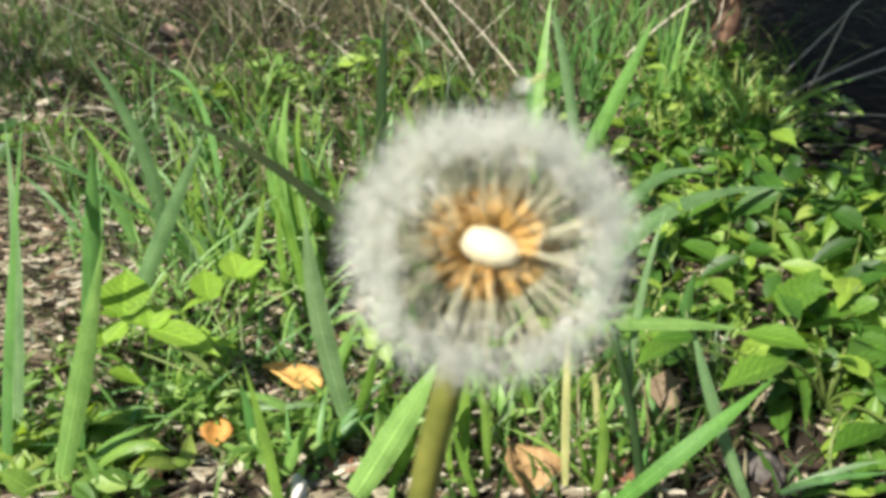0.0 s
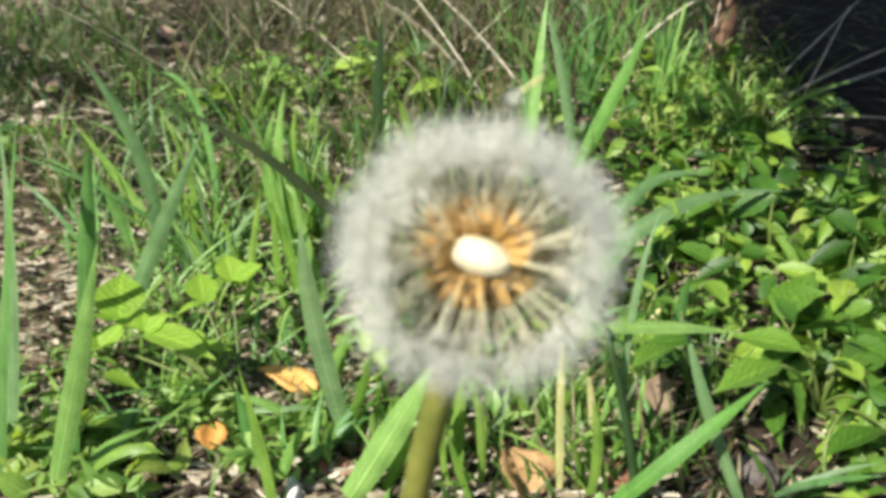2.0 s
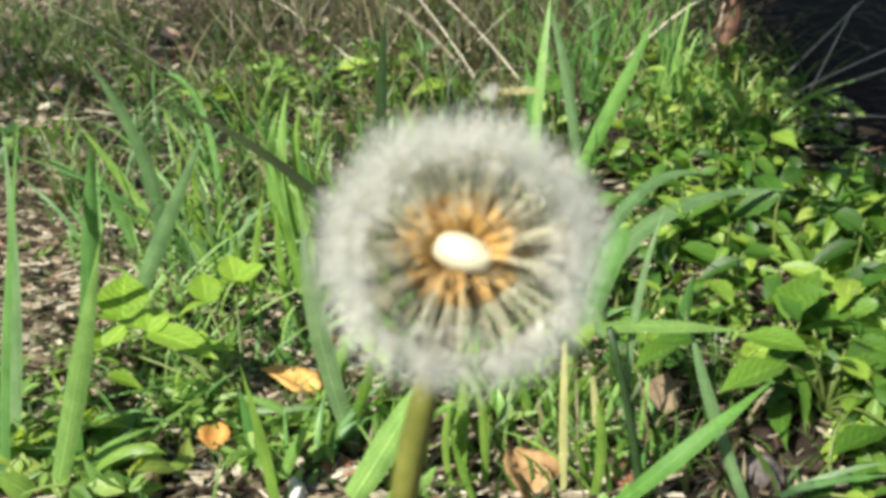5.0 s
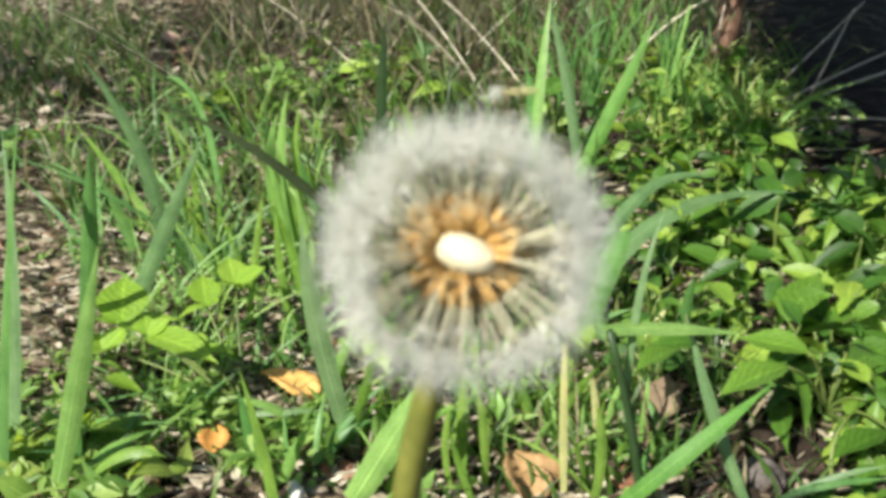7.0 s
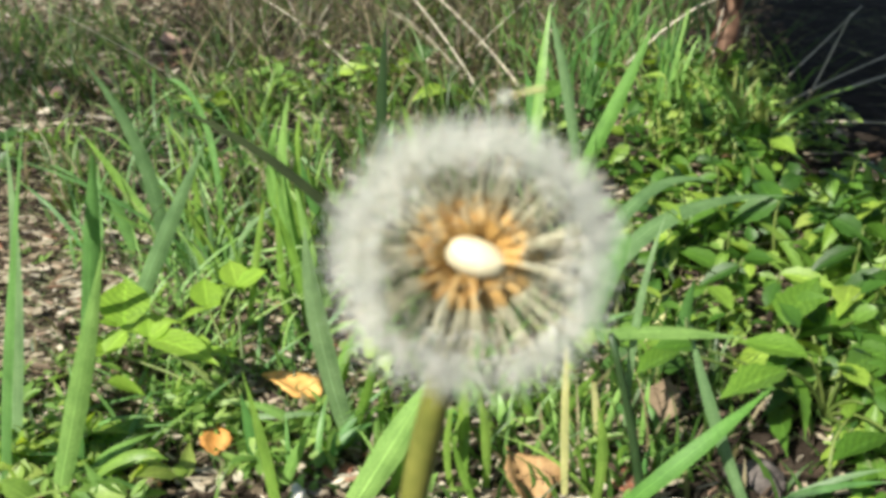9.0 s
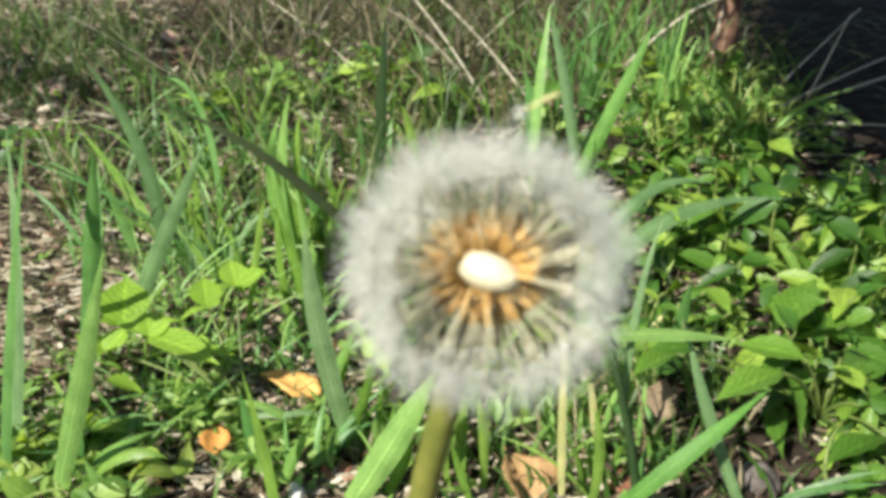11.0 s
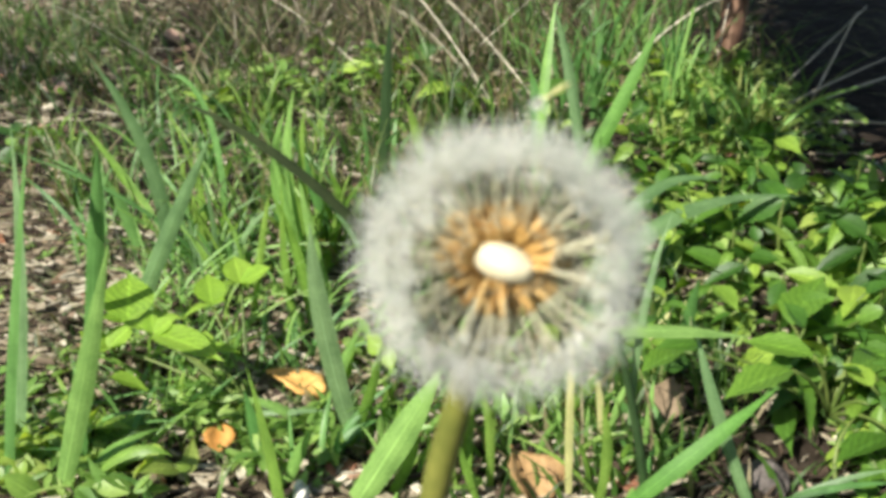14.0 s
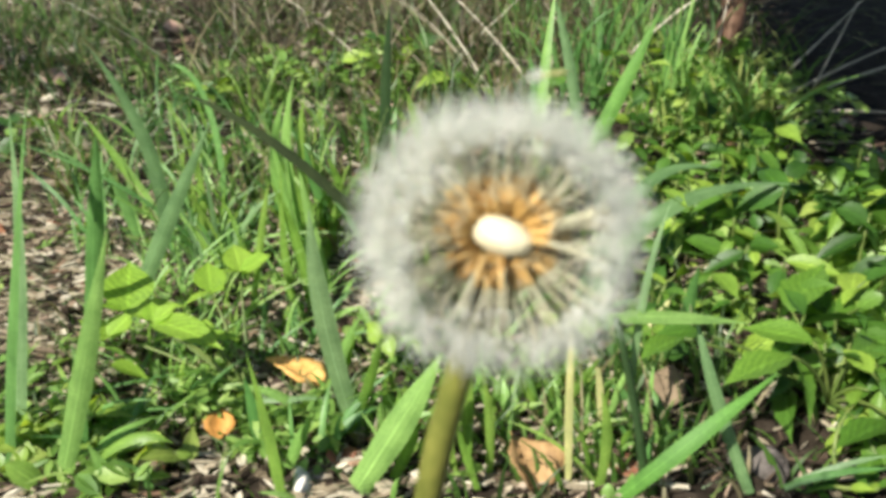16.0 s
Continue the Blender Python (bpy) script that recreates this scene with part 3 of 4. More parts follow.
blade(tuft_e, (-0.096, 0.434, 0.000), (-0.105, 0.434, 0.024), (-0.097, 0.434, 0.102), 0.0065, GRASS_BRIGHT)
blade(tuft_e, (-0.080, 0.546, 0.000), (-0.099, 0.546, 0.052), (-0.099, 0.546, 0.065), 0.0085, GRASS_BRIGHT)
blade(tuft_e, (-0.172, 0.502, 0.000), (-0.174, 0.502, 0.033), (-0.175, 0.502, 0.062), 0.0066, GRASS_BRIGHT)
blade(tuft_e, (-0.156, 0.502, 0.000), (-0.146, 0.502, 0.037), (-0.137, 0.502, 0.053), 0.0057, GRASS_BRIGHT)
blade(tuft_e, (-0.078, 0.566, 0.000), (-0.084, 0.566, 0.042), (-0.091, 0.566, 0.053), 0.0070, GRASS_BRIGHT)

tuft_f = thing("grass_tuft", (-0.039, 0.281, 0), "broad sunlit pale green grass blades by the stem", "grass", "broad grass blades")
blade(tuft_f, (-0.042, 0.278, 0.000), (-0.021, 0.281, 0.036), (-0.002, 0.285, 0.073), 0.0142, GRASS_PALE)
blade(tuft_f, (-0.025, 0.285, 0.000), (-0.015, 0.285, 0.022), (-0.013, 0.285, 0.041), 0.0060, GRASS_BRIGHT)
blade(tuft_f, (0.011, 0.308, 0.000), (0.009, 0.308, 0.030), (0.012, 0.308, 0.060), 0.0054, GRASS_BRIGHT)
blade(tuft_f, (0.021, 0.289, 0.000), (0.022, 0.289, 0.032), (0.016, 0.289, 0.062), 0.0045, GRASS_BRIGHT)
blade(tuft_f, (0.004, 0.289, 0.000), (-0.001, 0.289, 0.028), (0.005, 0.289, 0.050), 0.0042, GRASS_BRIGHT)
blade(tuft_f, (0.015, 0.278, 0.000), (0.008, 0.278, 0.022), (0.004, 0.278, 0.044), 0.0038, GRASS_BRIGHT)
blade(tuft_f, (-0.050, 0.317, 0.000), (-0.035, 0.317, 0.034), (-0.031, 0.317, 0.063), 0.0057, GRASS_BRIGHT)
blade(tuft_f, (-0.061, 0.359, 0.000), (-0.053, 0.359, 0.016), (-0.049, 0.359, 0.045), 0.0044, GRASS_BRIGHT)

tuft_g = thing("grass_tuft", (0.104, 0.625, 0), "upright broad green grass blades behind the seed head", "grass", "broad grass blades")
blade(tuft_g, (0.112, 0.644, 0.000), (0.145, 0.652, 0.077), (0.173, 0.660, 0.146), 0.0128, GRASS_LUSH)
blade(tuft_g, (0.077, 0.644, 0.000), (0.081, 0.672, 0.099), (0.092, 0.700, 0.153), 0.0100, GRASS_PALE)
blade(tuft_g, (0.121, 0.656, 0.000), (0.110, 0.678, 0.096), (0.090, 0.700, 0.150), 0.0101, GRASS_BLUE)
blade(tuft_g, (0.083, 0.656, 0.000), (0.081, 0.668, 0.057), (0.071, 0.680, 0.100), 0.0171, GRASS_DEEP)

tuft_h = thing("grass_tuft", (-0.057, 0.682, 0), "dark upright grass blade in the far grass", "grass", "broad grass blades")
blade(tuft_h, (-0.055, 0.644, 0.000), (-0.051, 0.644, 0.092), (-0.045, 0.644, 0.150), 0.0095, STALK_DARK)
blade(tuft_h, (-0.017, 0.644, 0.000), (-0.026, 0.644, 0.063), (-0.034, 0.644, 0.081), 0.0087, GRASS_BRIGHT)

tuft_i = thing("grass_tuft", (0.098, 0.462, 0), "arching grey-green grass blades over leafy weeds", "grass", "broad grass blades")
blade(tuft_i, (0.082, 0.434, 0.000), (0.129, 0.523, 0.085), (0.193, 0.520, 0.063), 0.0096, GRASS_BLUE)
blade(tuft_i, (0.084, 0.421, 0.000), (0.124, 0.489, 0.077), (0.249, 0.520, 0.052), 0.0132, GRASS_BLUE)
blade(tuft_i, (0.086, 0.409, 0.000), (0.110, 0.429, 0.076), (0.116, 0.450, 0.057), 0.0141, GRASS_DEEP)
blade(tuft_i, (0.075, 0.385, 0.000), (0.081, 0.393, 0.019), (0.098, 0.400, 0.022), 0.0102, GRASS_BRIGHT)

tuft_j = thing("grass_tuft", (0.096, 0.296, 0), "dark grass stalk with two folded blue-green blades", "grass", "broad grass blades")
stalk_bm = bmesh.new()
tube(stalk_bm, [bezier(Vector((0.0945, 0.280, -0.003)), Vector((0.088, 0.282, 0.04)), Vector((0.0725, 0.287, 0.090)), i / 8) for i in range(9)], [0.0026 - 0.00012 * i for i in range(9)], 8)
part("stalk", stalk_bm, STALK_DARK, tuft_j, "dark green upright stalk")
blade(tuft_j, (0.084, 0.287, 0.040), (0.082, 0.298, 0.099), (0.096, 0.310, 0.136), 0.0038, GRASS_BLUE)
blade(tuft_j, (0.070, 0.289, 0.089), (0.100, 0.299, 0.086), (0.140, 0.310, 0.073), 0.0071, GRASS_PALE)
blade(tuft_j, (0.109, 0.380, 0.000), (0.121, 0.390, 0.021), (0.133, 0.400, 0.034), 0.0055, STRAW)

tuft_k = thing("grass_tuft", (0.086, 0.276, 0), "broad green grass blade lying low across others", "grass", "broad grass blades")
blade(tuft_k, (0.079, 0.272, 0.000), (0.104, 0.259, 0.047), (0.148, 0.290, 0.059), 0.0080, GRASS_LUSH)
blade(tuft_k, (0.142, 0.276, 0.000), (0.123, 0.293, 0.043), (0.114, 0.310, 0.080), 0.0062, GRASS_BLUE)
blade(tuft_k, (0.142, 0.397, 0.000), (0.142, 0.397, 0.029), (0.144, 0.397, 0.055), 0.0083, GRASS_DEEP)
blade(tuft_k, (0.154, 0.270, 0.010), (0.173, 0.270, 0.023), (0.201, 0.270, 0.022), 0.0038, GRASS_DEEP)
blade(tuft_k, (0.159, 0.272, 0.012), (0.181, 0.272, 0.025), (0.199, 0.272, 0.028), 0.0029, GRASS_BLUE)
blade(tuft_k, (0.072, 0.279, 0.000), (0.076, 0.279, 0.033), (0.068, 0.279, 0.058), 0.0052, GRASS_BRIGHT)

tuft_l = thing("grass_tuft", (0.058, 0.281, 0), "pale straw-coloured dead grass stalks standing upright", "grass", "straw stalks")
blade(tuft_l, (0.058, 0.282, 0.000), (0.055, 0.282, 0.038), (0.053, 0.282, 0.087), 0.0040, STRAW, 0.5)
blade(tuft_l, (0.079, 0.308, 0.000), (0.076, 0.308, 0.026), (0.072, 0.308, 0.049), 0.0040, STRAW, 0.5)
blade(tuft_l, (0.062, 0.334, 0.000), (0.068, 0.334, 0.019), (0.080, 0.334, 0.037), 0.0055, GRASS_BRIGHT)

tuft_m = thing("grass_tuft", (-0.083, 0.274, 0), "bright green grass blades folded near the ground", "grass", "broad grass blades")
blade(tuft_m, (-0.078, 0.274, 0.000), (-0.081, 0.274, 0.041), (-0.084, 0.274, 0.081), 0.0095, GRASS_BRIGHT)
blade(tuft_m, (-0.095, 0.308, 0.000), (-0.095, 0.308, 0.022), (-0.097, 0.308, 0.043), 0.0070, GRASS_DEEP)
blade(tuft_m, (-0.077, 0.292, 0.000), (-0.070, 0.292, 0.019), (-0.063, 0.292, 0.033), 0.0062, GRASS_PALE)
blade(tuft_m, (-0.097, 0.329, 0.012), (-0.077, 0.329, 0.013), (-0.060, 0.329, 0.014), 0.0037, GRASS_BLUE)


# ---- smaller tufts between them ----
BARE = ((0.042, 0.284, 0.030), (-0.084, 0.348, 0.026), (0.165, 0.315, 0.035), (-0.115, 0.308, 0.016))


def random_tuft(x, y, count, height, width, mat, rng, lean=0.35):
    if any(math.hypot(x - u, y - v) < w for u, v, w in BARE):
        return
    tuft = thing("grass_tuft", (x, y, 0), "small tuft of green grass among litter", "grass", "small grass tufts")
    for _ in range(count):
        a = Vector((x + rng.gauss(0, 0.008), y + rng.gauss(0, 0.008), relief(x, y) - 0.002))
        h = height * rng.uniform(0.5, 1.1)
        over = Vector((rng.gauss(0, lean), rng.gauss(0, lean * 0.7), 0)) * h
        blade(tuft, a, a + over * 0.3 + Vector((0, 0, h * 0.7)), a + over + Vector((0, 0, h * rng.uniform(0.6, 1.0))), width * rng.uniform(0.6, 1.2), mat)


def build_tufts():
    rng = random.Random(91)
    # sunlit grass at the middle distance
    for _ in range(22):
        y = rng.uniform(0.46, 0.86)
        random_tuft(rng.uniform(-0.34 * y - 0.02, -0.03 * y), y, rng.randint(5, 8), rng.uniform(0.05, 0.10), 0.0036, rng.choice((GRASS_BRIGHT, GRASS_DEEP, GRASS_BLUE, GRASS_DEEP)), rng)
    # short bright shoots round the stem
    for _ in range(34):
        y = rng.uniform(0.275, 0.45)
        random_tuft(rng.uniform(-0.09, 0.13) * (0.7 + y), y, rng.randint(4, 7), rng.uniform(0.02, 0.045), 0.0048, rng.choice((GRASS_BRIGHT, GRASS_PALE, GRASS_DEEP)), rng, 0.5)
    # left of the clover
    for _ in range(26):
        y = rng.uniform(0.275, 0.36)
        random_tuft(rng.uniform(-0.24, -0.08), y, rng.randint(4, 6), rng.uniform(0.012, 0.028), 0.005, rng.choice((GRASS_BRIGHT, GRASS_PALE)), rng, 0.9)
    # tall grass round the tree
    for _ in range(23):
        y = rng.uniform(0.80, 1.2)
        x = rng.uniform(0.10, 0.36)
        if abs(x - 0.355) < 0.05 and y < 1.02:
            continue
        random_tuft(x, y, 9, rng.uniform(0.09, 0.17), 0.0032, rng.choice((GRASS_BLUE, GRASS_PALE, GRASS_DEEP, GRASS_DEEP)), rng, 0.22)
    # broad bright shoots at the edge of the weeds
    for _ in range(12):
        y = rng.uniform(0.46, 0.60)
        random_tuft(rng.uniform(0.44, 0.60) * (y + 0.05), y, rng.randint(5, 8), rng.uniform(0.035, 0.065), 0.009, GRASS_BRIGHT, rng, 0.7)
    # narrow pale shoots under the seed head
    for _ in range(28):
        y = rng.uniform(0.28, 0.37)
        random_tuft(rng.uniform(-0.05, 0.11), y, rng.randint(4, 6), rng.uniform(0.025, 0.05), 0.0032, rng.choice((GRASS_BRIGHT, GRASS_PALE)), rng, 0.35)
    # darker tufts over the litter
    for _ in range(12):
        y = rng.uniform(0.50, 0.75)
        random_tuft(rng.uniform(-0.52, -0.30) * y, y, rng.randint(5, 8), rng.uniform(0.04, 0.08), 0.0038, rng.choice((GRASS_DEEP, GRASS_BLUE, GRASS_BRIGHT)), rng, 0.45)
    # sunlit pale grass at the foot of the tree
    for _ in range(34):
        y = rng.uniform(0.74, 0.90)
        random_tuft(rng.uniform(0.20, 0.33), y, rng.randint(6, 9), rng.uniform(0.05, 0.10), 0.0030, rng.choice((GRASS_PALE, STRAW_GREEN, GRASS_BRIGHT)), rng, 0.35)
    # fine pale stems round the clover
    for _ in range(22):
        y = rng.uniform(0.36, 0.50)
        random_tuft(rng.uniform(-0.44, -0.20) * y, y, rng.randint(3, 6), rng.uniform(0.03, 0.07), 0.0019, rng.choice((GRASS_PALE, GRASS_PALE, GRASS_BRIGHT)), rng, 0.7)
    # thin bent blades over the litter
    for _ in range(18):
        y = rng.uniform(0.30, 0.40)
        random_tuft(rng.uniform(-0.60, -0.22) * y, y, rng.randint(3, 5), rng.uniform(0.018, 0.04), 0.0024, rng.choice((GRASS_PALE, GRASS_BRIGHT, GRASS_DEEP)), rng, 1.0)
    # slim grass behind the broad blades
    for _ in range(18):
        y = rng.uniform(0.50, 0.80)
        random_tuft(rng.uniform(-0.50, -0.10) * y, y, rng.randint(4, 7), rng.uniform(0.05, 0.10), 0.0026, rng.choice((GRASS_PALE, GRASS_BRIGHT, GRASS_DEEP)), rng, 0.6)


build_tufts()

# ---- leafy weeds ----
WEED_LEAVES, PALE_LEAVES = [[leaf_mesh("leaf", mat, s, s * w, f, d, 0.12, 1.4, i) for i, (s, w, f, d) in enumerate(
    ((0.034, 0.46, 0.25, 0.25), (0.029, 0.52, 0.4, 0.1), (0.023, 0.6, 0.2, 0.4), (0.040, 0.38, 0.35, 0.5), (0.019, 0.66, 0.3, 0.2), (0.036, 0.32, 0.5, 0.3)))] for mat in (WEED, WEED_PALE)]


def weed(x, y, height, count, spread, rng, scale=1.0, bright=False):
    plant = thing("leafy_weed", (x, y, 0), "low weed with pointed bright green leaves over litter", "weed", "leafy weeds")
    top = Vector((x + rng.gauss(0, 0.014), y + rng.gauss(0, 0.012), height))
    root = Vector((x, y, relief(x, y) - 0.003))
    mid = root.lerp(top, 0.5) + Vector((rng.gauss(0, 0.008), rng.gauss(0, 0.006), 0.006))
    bm = bmesh.new()
    tube(bm, [bezier(root, mid, top, i / 6) for i in range(7)], [0.0014 - 0.00012 * i for i in range(7)], 6)
    part("stalk", bm, STALK, plant)
    turn = rng.uniform(0, 6)
    for i in range(count):
        t = 0.2 + 0.8 * i / max(1, count - 1)
        p = bezier(root, mid, top, t)
        a = turn + i * 2.4 + rng.gauss(0, 0.3)
        rise = rng.uniform(-0.95, 0.8) + 0.25 * t
        s = scale * rng.uniform(0.5, 1.3) * spread
        m = Matrix.Translation(p) @ Euler((rise, rng.gauss(0, 0.6), a)).to_matrix().to_4x4() @ Matrix.Diagonal((s, s, s, 1))
        shape = rng.choice(PALE_LEAVES if bright else WEED_LEAVES)
        # no leaf over the hollow that is added for shade under large leaves
        if math.hypot(p.x - 0.168, p.y - 0.338) > 0.021:
            placed("leaf", shape, m, plant)
    return plant


BIG_LEAF = leaf_mesh("leaf", WEED_BIG, 0.034, 0.0155, 0.3, 0.2, 0.14, 1.5, 8)


def big_leaf(plant, base, tip, width, roll=0.0):
    """A large leaf from its stalk's end to its point."""
    base, tip = Vector(base), Vector(tip)
    way = tip - base
    m = Matrix.Translation(base) @ way.to_track_quat("Y", "Z").to_matrix().to_4x4() @ Matrix.Rotation(radians(roll), 4, "Y")
    k = way.length / 0.034
    placed("leaf", BIG_LEAF, m @ Matrix.Diagonal((k * width, k, k, 1)), plant)


def build_big_weeds():
    plant = thing("leafy_weed", (0.207, 0.343, 0), "weed with large toothed sunlit leaves", "weed", "leafy weeds")
    root = Vector((0.207, 0.343, 0))
    for base, tip, width, roll in (
            ((0.182, 0.328, 0.050), (0.151, 0.347, 0.052), 1.0, -12), ((0.167, 0.316, 0.050), (0.129, 0.305, 0.048), 1.15, 10),
            ((0.180, 0.338, 0.034), (0.184, 0.306, 0.020), 0.8, -35), ((0.218, 0.302, 0.022), (0.181, 0.291, 0.022), 1.2, 25),
            ((0.198, 0.387, 0.030), (0.224, 0.422, 0.050), 1.2, -20), ((0.223, 0.388, 0.030), (0.262, 0.405, 0.035), 0.9, 10),
            ((0.213, 0.344, 0.030), (0.244, 0.365, 0.030), 0.9, 20), ((0.205, 0.290, 0.012), (0.190, 0.275, 0.012), 1.0, 5), ((0.217, 0.328, 0.020), (0.229, 0.334, 0.030), 1.0, 0),
            ((0.122, 0.340, 0.044), (0.094, 0.322, 0.050), 1.1, 15), ((0.134, 0.352, 0.040), (0.108, 0.345, 0.046), 1.0, -15),
            ((0.222, 0.352, 0.024), (0.232, 0.322, 0.024), 1.0, -20), ((0.228, 0.372, 0.026), (0.252, 0.350, 0.030), 1.0, 15)):
        big_leaf(plant, base, tip, width, roll)
        bm = bmesh.new()
        end = Vector(base)
        tube(bm, [bezier(root, root.lerp(end, 0.4) + Vector((0, 0, 0.012)), end, i / 6) for i in range(7)], [0.0013 - 0.0001 * i for i in range(7)], 6)
        part("stalk", bm, STALK, plant)


build_big_weeds()


def build_weeds():
    rng = random.Random(77)
    # the bed of weeds
    for _ in range(92):
        y = 0.315 + 0.49 * rng.random() ** 1.2
        x = rng.uniform(0.10 + 0.16 * (y - 0.33), 0.265 + 0.42 * (y - 0.33))
        if math.hypot(x - 0.165, y - 0.315) < 0.035:
            continue
        if x < 0.145 and y < 0.365 or (x > 0.31 and y > 0.62):
            continue
        weed(x, y, rng.uniform(0.018, 0.055), rng.randint(5, 9), rng.uniform(0.55, 1.05), rng)
    # taller sunlit shoots
    for x, y, h in ((0.275, 0.52, 0.060), (0.30, 0.55, 0.060), (0.33, 0.57, 0.055), (0.31, 0.50, 0.055), (0.265, 0.60, 0.050), (0.34, 0.53, 0.055), (0.28, 0.47, 0.05)):
        weed(x, y, h, 12, 0.95, rng)
    # small shaded ones between the bed and the tall grass
    for _ in range(22):
        y = rng.uniform(0.58, 0.76)
        weed(rng.uniform(0.14, 0.30), y, rng.uniform(0.02, 0.05), rng.randint(6, 9), rng.uniform(0.5, 0.85), rng)
    # pale yellow-green ones at the foot of the tree
    for _ in range(20):
        y = rng.uniform(0.70, 0.94)
        weed(rng.uniform(0.24, 0.36) * y + 0.02, y, rng.uniform(0.03, 0.08), rng.randint(6, 9), rng.uniform(0.4, 0.8), rng, bright=rng.random() < 0.6)
    # bright ones at the edge of the bed
    for _ in range(14):
        y = rng.uniform(0.42, 0.55)
        weed(rng.uniform(0.50, 0.64) * y + 0.015, y, rng.uniform(0.03, 0.06), rng.randint(7, 10), rng.uniform(0.6, 0.95), rng, bright=rng.random() < 0.6)
    # small ones among the far grass
    for x, y, h in ((-0.18, 1.05, 0.06), (-0.10, 0.98, 0.05), (-0.13, 0.90, 0.04), (-0.04, 0.95, 0.05), (-0.25, 0.80, 0.04), (0.0, 0.85, 0.04), (-0.42, 0.72, 0.03), (0.10, 0.80, 0.05), (0.18, 0.86, 0.06), (0.24, 0.84, 0.06), (0.29, 0.86, 0.06), (0.31, 0.82, 0.05)):
        weed(x, y, h, 9, 1.0, rng)
    # low leaves round the broad blades
    for x, y, h in ((-0.212, 0.300, 0.018), (-0.207, 0.306, 0.020), (-0.218, 0.312, 0.018), (-0.205, 0.295, 0.016), (-0.195, 0.315, 0.014), (-0.17, 0.292, 0.012), (-0.20, 0.35, 0.02), (-0.15, 0.28, 0.012), (-0.125, 0.29, 0.012), (0.06, 0.36, 0.03), (0.03, 0.38, 0.03), (-0.03, 0.37, 0.03), (0.08, 0.40, 0.03)):
        weed(x, y, h, 6, 0.6, rng, bright=x < -0.1)
    # seedlings at the edge of the bare soil
    for x, y, h in ((0.195, 0.300, 0.014), (0.205, 0.285, 0.012), (0.215, 0.318, 0.016), (0.185, 0.290, 0.010), (0.225, 0.30, 0.014), (0.17, 0.283, 0.010)):
        weed(x, y, h, 6, 0.5, rng)


build_weeds()


# ---- clover beside the broad blades ----
LEAFLETS = [leaf_mesh("leaflet", CLOVER, 0.021, 0.0155, 0.15, 0.1, 0.0, 0.6, 40, 0.03), leaf_mesh("leaflet", CLOVER, 0.030, 0.0100, 0.3, 0.25, 0.0, 0.8, 41, 0.07)]


def build_clover():
    root = Vector((-0.106, 0.344, 0))
    plant = thing("clover_plant", root, "bright yellow-green clover with rounded leaflets", "clover")
    heads = (((-0.118, 0.397, 0.050), ((0, 1, 0.1), (25, 0, 0.95), (-75, 0, 0.95), (160, 0, 0.7))),
             ((-0.133, 0.386, 0.043), ((20, 0, 1.0), (140, 1, 0.6), (-120, 0, 0.6))),
             ((-0.158, 0.360, 0.040), ((60, 1, 0.9), (-118, 1, 1.6), (-60, 0, 0.7), (20, 0, 0.6))),
             ((-0.178, 0.376, 0.037), ((15, 0, 1.55), (120, 0, 0.7), (-80, 1, 1.0))),
             ((-0.128, 0.350, 0.038), ((-100, 1, 0.65), (80, 1, 0.7), (10, 0, 0.5))),
             ((-0.190, 0.372, 0.022), ((80, 0, 0.9), (-40, 0, 0.9), (200, 0, 0.9))))
    for at, leaves in heads:
        at = Vector(at)
        bm = bmesh.new()
        tube(bm, [bezier(root, root.lerp(at, 0.5) + Vector((0, 0, 0.012)), at, i / 7) for i in range(8)], [0.0011 - 0.00007 * i for i in range(8)], 6)
        part("stalk", bm, STALK, plant)
        for turn, kind, s in leaves:
            m = Matrix.Translation(at) @ Euler((0.55 if kind == 0 else 0.2, 0.1, radians(turn))).to_matrix().to_4x4() @ Matrix.Diagonal((s, s, s, 1))
            placed("leaflet", LEAFLETS[kind], m, plant)


build_clover()


# ---- fallen leaves, stone, straws ----
def fallen_leaf(name, x, y, length, width, turn, mat, label, curl=0.5, lift=0.006, tilt=0.0):
    me = leaf_mesh(name, mat, length, width, curl, 0.2, 0.1, 1.2, int(abs(x) * 1000), 0.16)
    ob = placed(name, me, Matrix.Translation((x, y, relief(x, y) + lift)) @ Euler((tilt, 0.15, radians(turn))).to_matrix().to_4x4() @ Matrix.Translation((0, -length / 2, 0)))
    mod = ob.modifiers.new("thickness", "SOLIDIFY")
    mod.thickness = 0.0006
    tagged(ob, label, "fallen leaf", "fallen leaves")


fallen_leaf("fallen_leaf", -0.084, 0.362, 0.040, 0.021, 62, DEAD_ORANGE, "curled orange dead leaf on litter", 0.4, 0.014, 0.3)
fallen_leaf("fallen_leaf", -0.115, 0.316, 0.017, 0.014, 10, DEAD_CUP, "small cupped orange-brown dead leaf", 0.7, 0.014, 0.6)
fallen_leaf("fallen_leaf", 0.039, 0.292, 0.034, 0.026, 25, DEAD_BROWN, "curled light brown dead leaf on litter", 0.95, 0.010, 0.6)
fallen_leaf("fallen_leaf", 0.119, 0.345, 0.026, 0.019, -20, DEAD_TAN, "upright tan dead leaf among green weeds", 0.3, 0.016, 0.9)
fallen_leaf("fallen_leaf", 0.090, 0.293, 0.034, 0.018, 60, DEAD_RED, "dark reddish-brown dead leaf", 0.3, 0.006, 0.2)
fallen_leaf("fallen_leaf", -0.053, 0.303, 0.018, 0.014, 30, DEAD_RED, "small reddish-brown dead leaf", 0.4, 0.006, 0.3)
